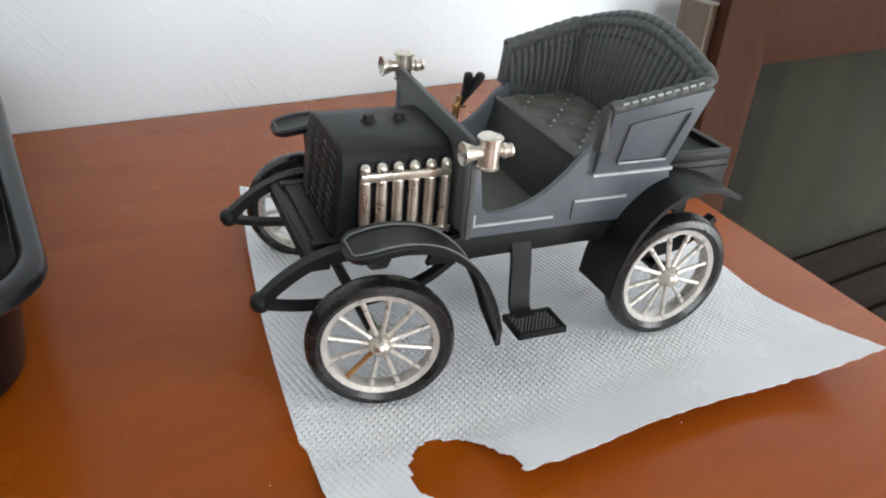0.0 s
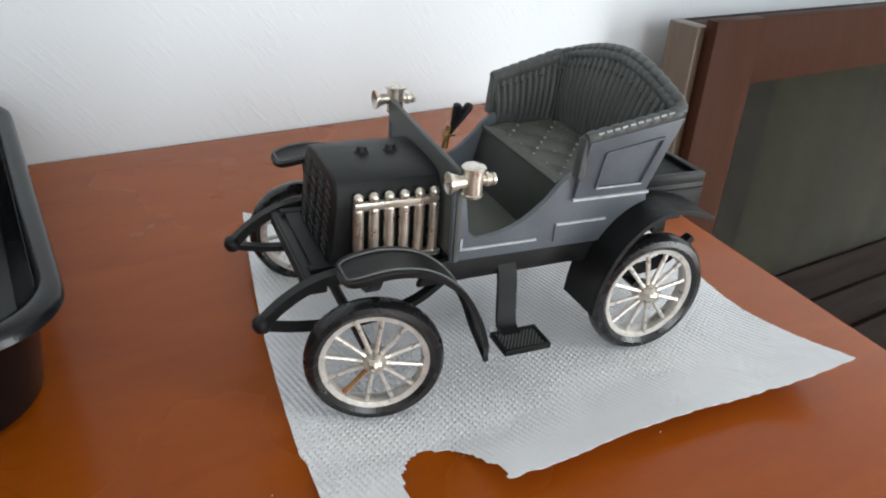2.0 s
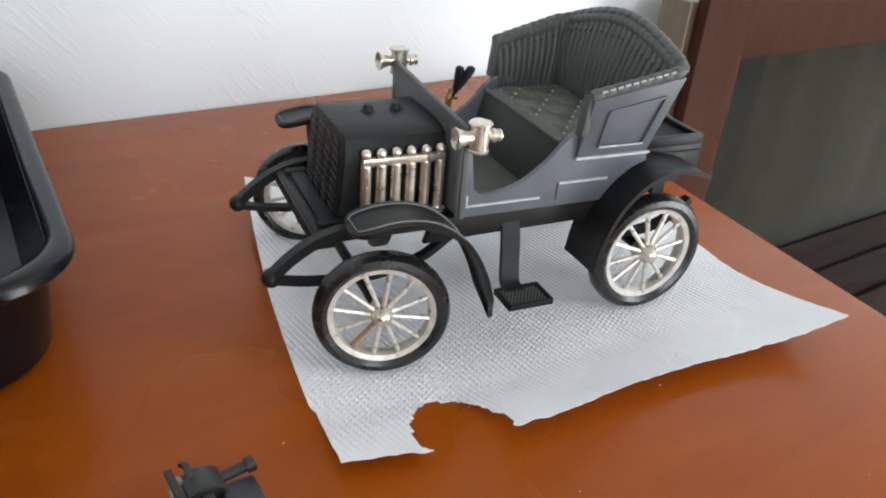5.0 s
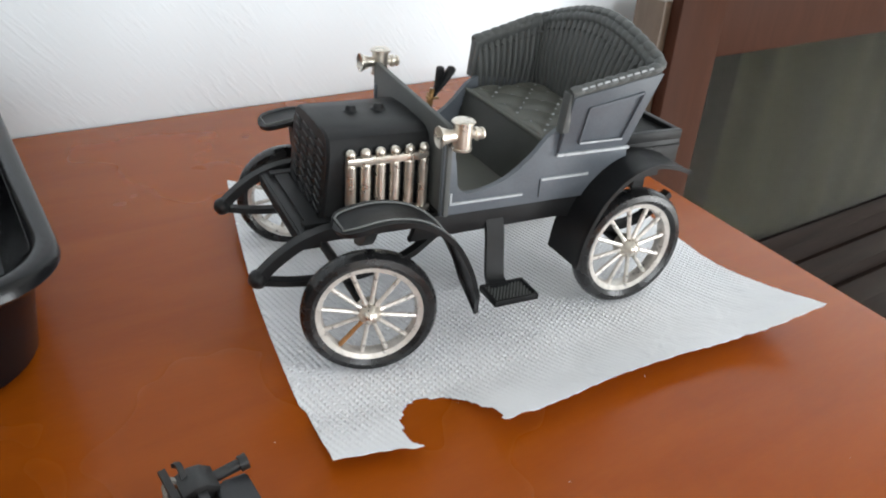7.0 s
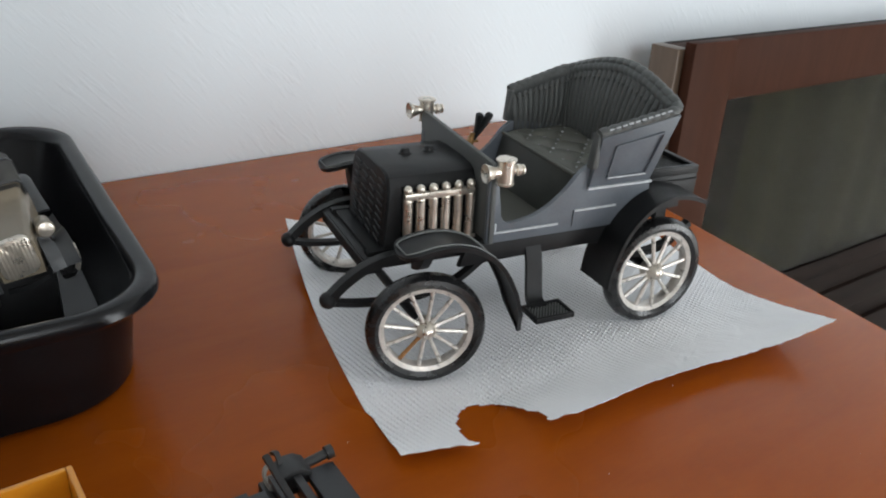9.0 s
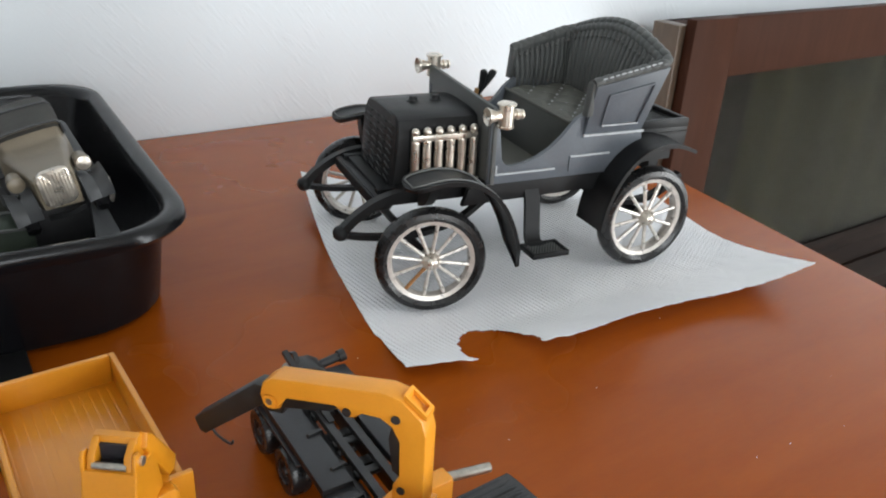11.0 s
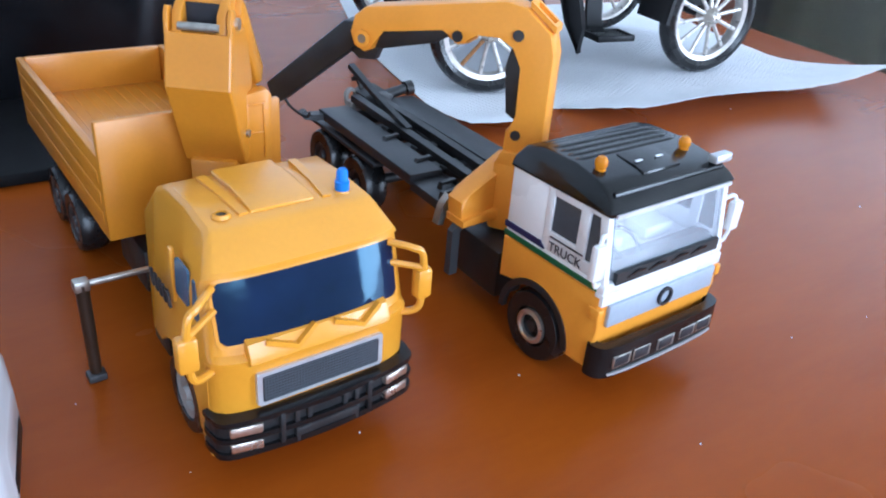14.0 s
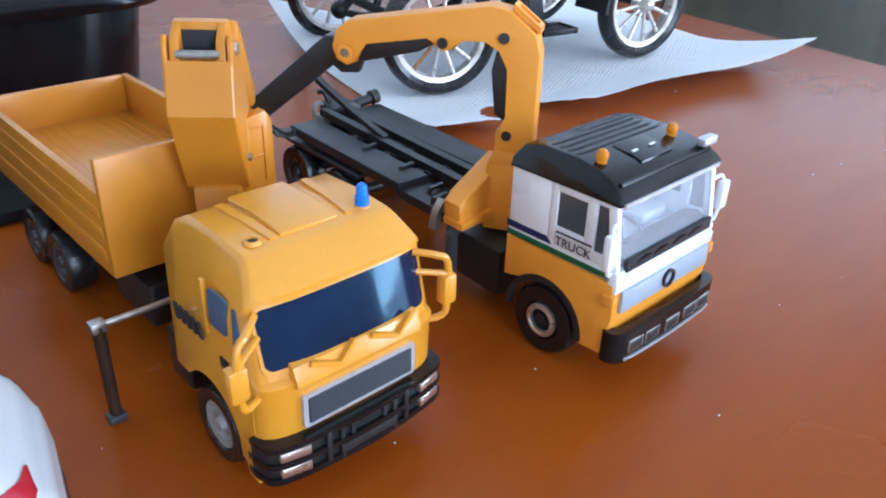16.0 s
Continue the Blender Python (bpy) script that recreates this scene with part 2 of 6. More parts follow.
RIM = material("aged_silver_rim_plating", (0.63, 0.59, 0.545), 0.32, 0.5, var=0.24, scale=230, bump=0.1, bscale=1200, rvar=0.16)
RUST = material("rusty_worn_plating", (0.33, 0.16, 0.06), 0.5, 0.3, var=0.45, scale=320, bump=0.2)
# window light on the rear clip and plate is put into this tone
CLIP = material("pale_lit_clip_metal", (0.27, 0.25, 0.225), 0.42, var=0.35, scale=160, bump=0.1)
# pale for wear, and for light caught on edges, put into one colour
PALE = material("pale_worn_lit_plastic_edge", (0.42, 0.44, 0.46), 0.5, var=0.3, scale=160, bump=0.1)
WORN = material("worn_grey_plastic_edge", (0.115, 0.12, 0.118), 0.5, var=0.35, scale=160, bump=0.1)
# brown of the reflected desk is put into the leg's own colour
LEGBROWN = material("desk_reflecting_leg_plating", (0.055, 0.034, 0.022), 0.35, 0.4, var=0.2, scale=200)
BRASS = material("tarnished_brass", (0.35, 0.2, 0.08), 0.35, 0.8, var=0.3, scale=300)
YELLOW = material("yellow_orange_paint", (0.74, 0.32, 0.017), 0.34, var=0.05, scale=60, bump=0.03, bscale=900, coat=0.45)
# the truck's yellow, deepened: shade on bed and crane put into the colour
BEDYELLOW = material("shaded_orange_yellow_bed_paint", (0.62, 0.238, 0.010), 0.36, var=0.06, scale=60, bump=0.03, bscale=900, coat=0.3)
ORANGE = material("orange_yellow_plastic", (0.86, 0.34, 0.026), 0.38, var=0.05, scale=60, bump=0.05, bscale=900)
CARWHITE = material("white_car_paint", (0.62, 0.64, 0.66), 0.25, var=0.03, scale=60, coat=0.5)
WHITE = material("white_toy_paint", (0.87, 0.87, 0.87), 0.28, var=0.03, scale=60, coat=0.4)
GREEN = material("green_stripe_paint", (0.012, 0.12, 0.045), 0.4, var=0.1)
NAVY = material("navy_stripe_paint", (0.018, 0.02, 0.09), 0.4, var=0.1)
INK = material("black_print", (0.02, 0.02, 0.025), 0.5, var=0.2)
TRUCKBLACK = material("matt_black_toy_plastic", (0.0145, 0.0145, 0.0155), 0.42, var=0.3, scale=140, bump=0.15, bscale=1200, dust=0.006)
DECK = material("slate_black_deck_plastic", (0.018, 0.019, 0.022), 0.42, var=0.2, scale=100, bump=0.12, bscale=1000, dust=0.004)
TRUCKGREY = material("dark_grey_toy_plastic", (0.045, 0.047, 0.05), 0.45, var=0.15, scale=100, bump=0.12, bscale=1000)
PALEGREY = material("pale_grey_rim_plastic", (0.36, 0.35, 0.33), 0.4, var=0.15, scale=200)
SILVER = material("silver_print", (0.62, 0.63, 0.65), 0.35, 0.5, var=0.1, scale=200)
STEEL = material("dull_steel", (0.42, 0.40, 0.36), 0.4, 0.9, var=0.2, scale=300)
BLUEGLASS = material("blue_tinted_window_plastic", (0.008, 0.014, 0.045), 0.09, var=0.6, scale=45, rvar=0.05, spec=0.48, bump=0.22, bscale=70)
BLUEGLASS.node_tree.nodes["Principled BSDF"].inputs["Specular Tint"].default_value = (0.42, 0.78, 1.0, 1)
BLUEPALE = material("pale_blue_window_plastic", (0.06, 0.12, 0.2), 0.12, var=0.3, scale=90, rvar=0.05)
DARKGLASS = material("smoked_window_plastic", (0.085, 0.095, 0.11), 0.12, var=0.15, scale=40, coat=0.5, rvar=0.05)
GREYWIN = material("grey_car_window_plastic", (0.070, 0.078, 0.09), 0.38, var=0.1, scale=40, spec=0.3)
RED = material("red_tail_lamp_plastic", (0.42, 0.012, 0.03), 0.2, var=0.15, coat=0.5)
CARYELLOW = material("glossy_yellow_car_paint", (0.56, 0.36, 0.010), 0.22, var=0.06, coat=0.6)
BEIGE = material("beige_car_paint", (0.165, 0.135, 0.095), 0.4, var=0.1, coat=0.2)
MOSS = material("dark_green_box_card", (0.035, 0.05, 0.034), 0.55, var=0.2, bump=0.2)
GREYFELT = material("grey_roof_plastic", (0.105, 0.102, 0.094), 0.55, var=0.2, scale=120, bump=0.1)
OLIVEPALE = material("pale_olive_grey_plastic", (0.066, 0.066, 0.055), 0.55, var=0.25, bump=0.1)
TAN = material("tan_card_box", (0.52, 0.36, 0.13), 0.5, var=0.12, bump=0.1)
MATBLACK = material("dull_black_tray_plastic", (0.009, 0.009, 0.0098), 0.6, var=0.2, scale=60, spec=0.15)
PALEIN = material("pale_grey_cab_lining", (0.66, 0.67, 0.69), 0.5, var=0.1, scale=120)
SLATE = material("pale_blue_grey_panel_plastic", (0.40, 0.45, 0.52), 0.35, var=0.08, scale=120)
CURTAIN = material("olive_grey_curtain", (0.026, 0.0228, 0.0152), 0.9, var=0.45, scale=5, bscale=14, stretch=(4, 1, 0.12), spec=0.1)


def clear(name, color, rough, ior, mixin):
    """Thin clear plastic: light passes, the surface shines."""
    mat = bpy.data.materials.new(name)
    mat.use_nodes = True
    n, l, p = node_parts(mat)
    p.inputs["Base Color"].default_value = (*color, 1)
    p.inputs["Roughness"].default_value, p.inputs["IOR"].default_value = rough, ior
    p.inputs["Transmission Weight"].default_value = mixin
    tc, ns = n.new("ShaderNodeTexCoord"), n.new("ShaderNodeTexNoise")
    ns.inputs["Scale"].default_value = 90.0
    l.new(tc.outputs["Object"], ns.inputs["Vector"])
    rr = n.new("ShaderNodeMapRange")
    rr.inputs["To Min"].default_value, rr.inputs["To Max"].default_value = rough * 0.5, rough * 1.6
    l.new(ns.outputs["Fac"], rr.inputs["Value"])
    l.new(rr.outputs[0], p.inputs["Roughness"])
    return mat


MILKGLASS = clear("pale_reflecting_window_plastic", (0.82, 0.86, 0.92), 0.06, 1.5, 0.86)
AMBER = clear("amber_plastic", (0.95, 0.36, 0.01), 0.1, 1.4, 0.4)
BLUECLEAR = clear("blue_clear_plastic", (0.06, 0.30, 0.95), 0.12, 1.3, 0.4)
PINKISH = material("pinkish_brown_toy_plastic", (0.27, 0.19, 0.14), 0.55, var=0.15, scale=90, bump=0.15)


def film(name, color, haze):
    """Thin crumpled film: mostly see-through, with a hazy gloss."""
    mat = bpy.data.materials.new(name)
    mat.use_nodes = True
    n, l, p = node_parts(mat)
    p.inputs["Base Color"].default_value, p.inputs["Roughness"].default_value = (*color, 1), 0.12
    p.inputs["Specular IOR Level"].default_value = 1.0
    see = n.new("ShaderNodeBsdfTransparent")
    mix, ns, rr, tc = n.new("ShaderNodeMixShader"), n.new("ShaderNodeTexNoise"), n.new("ShaderNodeMapRange"), n.new("ShaderNodeTexCoord")
    ns.inputs["Scale"].default_value, ns.inputs["Detail"].default_value, ns.inputs["Distortion"].default_value = 32.0, 6.0, 2.2
    l.new(tc.outputs["Object"], ns.inputs["Vector"])
    rr.inputs["From Min"].default_value, rr.inputs["From Max"].default_value = 0.5, 0.68
    rr.inputs["To Min"].default_value, rr.inputs["To Max"].default_value = haze * 0.35, haze * 4.5
    l.new(ns.outputs["Fac"], rr.inputs["Value"])
    l.new(rr.outputs[0], mix.inputs[0])
    l.new(see.outputs[0], mix.inputs[1])
    l.new(p.outputs[0], mix.inputs[2])
    l.new(mix.outputs[0], n["Material Output"].inputs["Surface"])
    bp = n.new("ShaderNodeBump")
    bp.inputs["Strength"].default_value, bp.inputs["Distance"].default_value = 0.7, 0.002
    l.new(ns.outputs["Fac"], bp.inputs["Height"])
    l.new(bp.outputs[0], p.inputs["Normal"])
    return mat


BAG = film("thin_clear_film", (0.62, 0.65, 0.70), 0.12)


def wall_paper():
    mat = material("white_textured_wallpaper", (0.685, 0.722, 0.755), 0.85, var=0.025, scale=4)
    n, l, p = node_parts(mat)
    tc, mp = n.new("ShaderNodeTexCoord"), n.new("ShaderNodeMapping")
    turn = n.new("ShaderNodeMapping")
    turn.inputs["Rotation"].default_value = (0, radians(-50), 0)
    l.new(tc.outputs["Object"], turn.inputs[0])
    mp.inputs["Scale"].default_value = (45, 45, 260)
    l.new(turn.outputs[0], mp.inputs[0])
    ns = n.new("ShaderNodeTexNoise")
    ns.inputs["Scale"].default_value, ns.inputs["Detail"].default_value = 1.0, 4.0
    l.new(mp.outputs[0], ns.inputs["Vector"])
    bp = n.new("ShaderNodeBump")
    bp.inputs["Strength"].default_value, bp.inputs["Distance"].default_value = 0.22, 0.0014
    patch_ = n.new("ShaderNodeTexNoise")
    patch_.inputs["Scale"].default_value, patch_.inputs["Detail"].default_value = 22.0, 2.0
    l.new(tc.outputs["Object"], patch_.inputs["Vector"])
    pr = n.new("ShaderNodeMapRange")
    pr.inputs["From Min"].default_value, pr.inputs["From Max"].default_value = 0.42, 0.66
    pr.inputs["To Min"].default_value = 0.12
    l.new(patch_.outputs["Fac"], pr.inputs["Value"])
    st = n.new("ShaderNodeMapRange")
    st.inputs["From Min"].default_value, st.inputs["From Max"].default_value = 0.5, 0.72
    l.new(ns.outputs["Fac"], st.inputs["Value"])
    ml = n.new("ShaderNodeMath")
    ml.operation = "MULTIPLY"
    l.new(st.outputs[0], ml.inputs[0])
    l.new(pr.outputs[0], ml.inputs[1])
    l.new(ml.outputs[0], bp.inputs["Height"])
    l.new(bp.outputs[0], p.inputs["Normal"])
    return mat


WALL = wall_paper()


def towel():
    """Soft paper with rows of small embossed dimples and broad creases."""
    mat = material("white_embossed_paper_towel", (0.865, 0.87, 0.895), 0.9, var=0.03, scale=30)
    n, l, p = node_parts(mat)
    tc = n.new("ShaderNodeTexCoord")
    hs = []
    for ang, size, bend in ((62, 122.0, 0.5), (-6, 98.0, 0.3)):
        r, wv = n.new("ShaderNodeMapping"), n.new("ShaderNodeTexWave")
        r.inputs["Rotation"].default_value = (0, 0, radians(ang))
        l.new(tc.outputs["Object"], r.inputs[0])
        wv.inputs["Scale"].default_value, wv.inputs["Distortion"].default_value, wv.inputs["Detail"].default_value = size, bend, 1.5
        l.new(r.outputs[0], wv.inputs["Vector"])
        hs.append(wv)
    mul, add = n.new("ShaderNodeMath"), n.new("ShaderNodeMath")
    mul.operation, add.operation = "MULTIPLY", "MULTIPLY_ADD"
    mul.inputs[1].default_value = 0.5
    l.new(hs[1].outputs["Fac"], mul.inputs[0])
    l.new(hs[0].outputs["Fac"], add.inputs[0])
    l.new(hs[1].outputs["Fac"], add.inputs[1])
    l.new(mul.outputs[0], add.inputs[2])
    broad, soft = n.new("ShaderNodeTexNoise"), n.new("ShaderNodeMapRange")
    broad.inputs["Scale"].default_value, broad.inputs["Detail"].default_value, broad.inputs["Distortion"].default_value = 26.0, 3.0, 0.8
    l.new(tc.outputs["Object"], broad.inputs["Vector"])
    soft.inputs["From Min"].default_value, soft.inputs["From Max"].default_value = 0.35, 0.62
    soft.inputs["To Min"].default_value, soft.inputs["To Max"].default_value = 0.55, 0.75
    l.new(broad.outputs["Fac"], soft.inputs["Value"])
    crease, bp = n.new("ShaderNodeBump"), n.new("ShaderNodeBump")
    crease.inputs["Strength"].default_value, crease.inputs["Distance"].default_value = 0.5, 0.006
    l.new(broad.outputs["Fac"], crease.inputs["Height"])
    bp.inputs["Distance"].default_value = 0.0010
    # the embossing stops short of the near edge
    dot, strip, fade = n.new("ShaderNodeVectorMath"), n.new("ShaderNodeMapRange"), n.new("ShaderNodeMath")
    dot.operation, fade.operation = "DOT_PRODUCT", "MULTIPLY"
    dot.inputs[1].default_value = (-0.02, 1.0, 0.0)
    l.new(tc.outputs["Object"], dot.inputs[0])
    strip.inputs["From Min"].default_value, strip.inputs["From Max"].default_value = 0.202, 0.232
    strip.inputs["To Min"].default_value, strip.inputs["To Max"].default_value = 0.12, 1.0
    l.new(dot.outputs["Value"], strip.inputs["Value"])
    l.new(soft.outputs[0], fade.inputs[0])
    l.new(strip.outputs[0], fade.inputs[1])
    l.new(fade.outputs[0], bp.inputs["Strength"])
    l.new(add.outputs[0], bp.inputs["Height"])
    l.new(crease.outputs[0], bp.inputs["Normal"])
    l.new(bp.outputs[0], p.inputs["Normal"])
    return mat


TOWEL = towel()

# ---- the room: desk top at height 0 ----


def structure(name, bm, material, label, category, smooth=40.0):
    return tagged(obj(name, bm, material, None, "", smooth), label, category, "", "structure")


structure("floor", box(B(), -170, 430, -222, 70, -77, -75), FLOOR, "pale tiled floor of the room", "floor")
structure("ceiling", box(B(), -170, 430, -222, 72, 175, 178), CEIL, "white painted ceiling of the room", "ceiling")
structure("wall_north", box(B(), -170, 430, 67.2, 72, -75, 175), WALL, "white wallpapered wall with fine slanted relief", "wall")
structure("wall_west", box(B(), -135, -130, -218, 67.2, -75, 175), WESTROOM, "plain pale painted wall", "wall")


def wall_with_windows(name, y0, y1, lo, hi, openings):
    """A wall that runs along x, with openings (from, to, sill, head) through it."""
    bm, edge = B(), lo
    for o0, o1, z0, z1 in openings:
        box(bm, edge, o0, y0, y1, -75, 175)
        box(bm, o0, o1, y0, y1, -75, z0)
        box(bm, o0, o1, y0, y1, z1, 175)
        edge = o1
    box(bm, edge, hi, y0, y1, -75, 175)
    return structure(name, bm, ROOM, "plain pale painted wall with a window opening and an added one", "wall")


# the left opening is unseen, added for the fill lamp
wall_with_windows("wall_south", -222, -218, -170, 430, ((-74, 14, -9, 133), (165, 295, -73, 139)))
structure("wall_east", box(B(), 430, 434, -218, 67.2, -75, 175), ROOM, "plain pale painted wall", "wall")

# desk with a bevelled edge, slightly skewed to the wall
DESK_X = lambda y: 42.0 + 0.148 * y
desk = thing("desk", 0, 0, -75, 0, "orange-brown varnished wooden desk against the white wall", "desk")
bm = prism(B(), [(-95, -13), (DESK_X(-13) - 2, -13), (DESK_X(-11), -11), (DESK_X(66), 66), (DESK_X(67), 67), (-95, 67)], "z", 72.4, 75, 0.35, 3)
part("desktop", bm, DESK, desk)
part("side_panel", box(B(), -93, -90.5, -8, 62, 0, 72.4, 0.1), DESK, desk)
part("side_panel", box(B(), 29, 31.5, -8, 62, 0, 72.4, 0.1), DESK, desk)
part("back_panel", box(B(), -90.5, 29, 60, 61.5, 20, 72.4, 0.1), DESK, desk)

# glazed cabinet beside the desk
cab = thing("glazed_cabinet", 112, 57, -75, 0, "red-brown wooden cabinet with two dark glazed doors", "cabinet")
# paler than the other side: light from the wall is in the colour
part("side_panel", box(B(), -42, -40, 0.8, 5.0, 0, 83.7, 0.1), LITWOOD, cab, "brown cabinet side, paler for light off the wall")
part("side_panel", box(B(), 112, 114, 0.8, 5.0, 0, 83.7, 0.1), CABINET, cab)
part("back_panel", box(B(), -40, 112, 4.0, 5.0, 0, 83.7, 0.05), DARKWOOD, cab)
part("top_panel", box(B(), -40, 112, 0.8, 4.0, 82.5, 83.7, 0.05), CABINET, cab)
GLAZE = clear("cabinet_glass", (0.82, 0.83, 0.77), 0.12, 1.12, 1.0)
for x0, x1 in ((-33, 58), (70, 108)):
    door = part("door", box(B(), x0 - 8, x0, -0.9, 0.7, 0, 84.6, 0.15), CABINET, cab, "door with a glazed upper part")
    part("stile", box(B(), x1, x1 + 4, -0.9, 0.7, 0, 84.6, 0.15), CABINET, door)
    part("top_rail", box(B(), x0, x1, -0.85, 0.7, 77, 84.6, 0.15), CABINET, door)
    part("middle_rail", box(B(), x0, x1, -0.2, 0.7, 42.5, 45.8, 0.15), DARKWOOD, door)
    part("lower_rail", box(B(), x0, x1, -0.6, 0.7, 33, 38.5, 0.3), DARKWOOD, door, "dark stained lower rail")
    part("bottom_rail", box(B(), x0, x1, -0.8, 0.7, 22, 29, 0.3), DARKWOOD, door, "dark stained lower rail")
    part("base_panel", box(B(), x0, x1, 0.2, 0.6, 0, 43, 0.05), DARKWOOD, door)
    bm = B()
    xa, n_ = x0 + 11.5, 80
    fold = lambda u: 2.4 + 0.8 * math.exp(-u / 5) + 0.55 * math.sin(u * 0.62 + 1.1 * math.sin(u * 0.17)) + 0.4 * math.sin(u * 0.21 + 1)
    rows_ = [[bm.verts.new((xa + (x1 - xa) * i / n_, fold((x1 - xa) * i / n_), z)) for i in range(n_ + 1)] for z in (45.5, 77)]
    for i in range(n_):
        bm.faces.new((rows_[0][i], rows_[0][i + 1], rows_[1][i + 1], rows_[1][i]))
    part("curtain", bm, CURTAIN, door, "olive-grey pleated curtain behind the glass")
    part("pane", box(B(), x0, x1, 0.1, 0.4, 45.8, 77), GLAZE, door, "dull greenish glass pane")

# ---- paper towel under the antique car ----


EDGE = [(-0.01, 0.1), (0.07, -0.25), (0.13, -0.65), (0.22, -0.9), (0.262, -0.95), (0.31, -0.72), (0.37, -0.5), (0.52, 0.05), (0.66, 0.45), (0.82, 0.5), (1.01, 0.0)]


def paper_point(u, v):
    """u runs along the near edge, v from the near edge to the wall side."""
    near = Vector((9.6, 21.0)).lerp(Vector((38.6, 16.5)), u)
    far = Vector((15.3, 47.2)).lerp(Vector((44.5, 43.5)), u)
    p = near.lerp(far, v)
    for (u0, d0), (u1, d1) in zip(EDGE, EDGE[1:]):
        if u0 <= u <= u1:
            p.y += (d0 + (d1 - d0) * (u - u0) / (u1 - u0)) * (1 - v) ** 1.5
            break
    p.x += -0.4 * math.sin(math.pi * v) * (1 - u) - 0.45 * math.sin(math.pi * min(1.0, v * 1.3)) * u
    # a small step in the torn side edge
    p.x -= 0.2 * min(1.0, max(0.0, (v - 0.155) / 0.02)) * (1 - u) ** 8
    return p


def paper_height(p, u, v):
    z = 0.05 + 0.05 * noise.noise(Vector((p.x * 0.25, p.y * 0.25, 0)))
    z += 2.1 * max(0.0, (v - 0.5) / 0.5) ** 1.7 * max(0.0, (0.24 - u) / 0.24) ** 1.2
    z += 2.1 * max(0.0, (u - 0.7) / 0.3) ** 2.2 * max(0.0, (0.36 - v) / 0.36) ** 1.5
    z += 0.4 * max(0.0, (0.14 - v) / 0.14) ** 1.5 * max(0.0, (0.24 - u) / 0.1 if u > 0.14 else 1.0)
    z += 0.35 * math.exp(-((u - 0.265) ** 2) / 0.002) * max(0.0, (0.15 - v) / 0.15) ** 1.3
    z += 1.05 * max(0.0, (0.16 - v) / 0.16) ** 1.3 * (math.sin(math.pi * u) ** 0.8 if u > 0.22 else 0.3)
    return max(0.03, z)


BITE = [(13.45, 17.0), (13.4, 19.8), (13.15, 20.4), (13.25, 21.0), (13.6, 21.9), (14.1, 22.8), (14.6, 23.25), (15.7, 23.1), (16.6, 22.6), (17.0, 21.9), (17.3, 21.2), (17.45, 20.3), (17.4, 19.5), (17.15, 18.9), (17.0, 17.0)]


def in_bite(p):
    """The torn-out piece in the near edge."""
    x, y = p.x + 0.22 * noise.noise(Vector((p.x * 2.1, p.y * 2.1, 3))), p.y + 0.22 * noise.noise(Vector((p.x * 2.1, p.y * 2.1, 9)))
    inside = False
    for (ax, ay), (bx, by) in zip(BITE, BITE[1:] + BITE[:1]):
        if (ay > y) != (by > y) and x < (bx - ax) * (y - ay) / (by - ay) + ax:
            inside = not inside
    return inside


NU, NV = 150, 130
bm = B()
grid = []
for j in range(NV + 1):
    row = []
    for i in range(NU + 1):
        u, v = i / NU, j / NV
        p = paper_point(u, v)
        jag = 0.16 * noise.noise(Vector((p.x * 2.2, p.y * 2.2, 7)))
        if i in (0, NU) or j in (0, NV):
            jag *= 0.25 if i == 0 and 0 < j < NV else 1.0
            p = p + Vector((jag, jag))
        row.append((p, bm.verts.new((p.x, p.y, paper_height(p, u, v)))))
    grid.append(row)
for j in range(NV):
    for i in range(NU):
        c = (grid[j][i][0] + grid[j + 1][i + 1][0]) / 2
        if not in_bite(c):
            bm.faces.new([grid[j][i][1], grid[j][i + 1][1], grid[j + 1][i + 1][1], grid[j + 1][i][1]])
bmesh.ops.delete(bm, geom=[v for v in bm.verts if not v.link_faces], context="VERTS")
bmesh.ops.smooth_vert(bm, verts=[v for v in bm.verts if v.is_boundary], factor=0.5, use_axis_x=True, use_axis_y=True, use_axis_z=False)
bmesh.ops.solidify(bm, geom=bm.faces[:], thickness=0.02)
sheet = tagged(obj("paper_towel", bm, TOWEL, None, "", 60), "white embossed paper towel, torn and curled, on the desk", "paper towel")

# ---- antique car ----
car = thing("antique_car", 15.689, 33.576, 0.06, -9.4, "black and blue-grey antique car model with silver spoked wheels", "toy car")


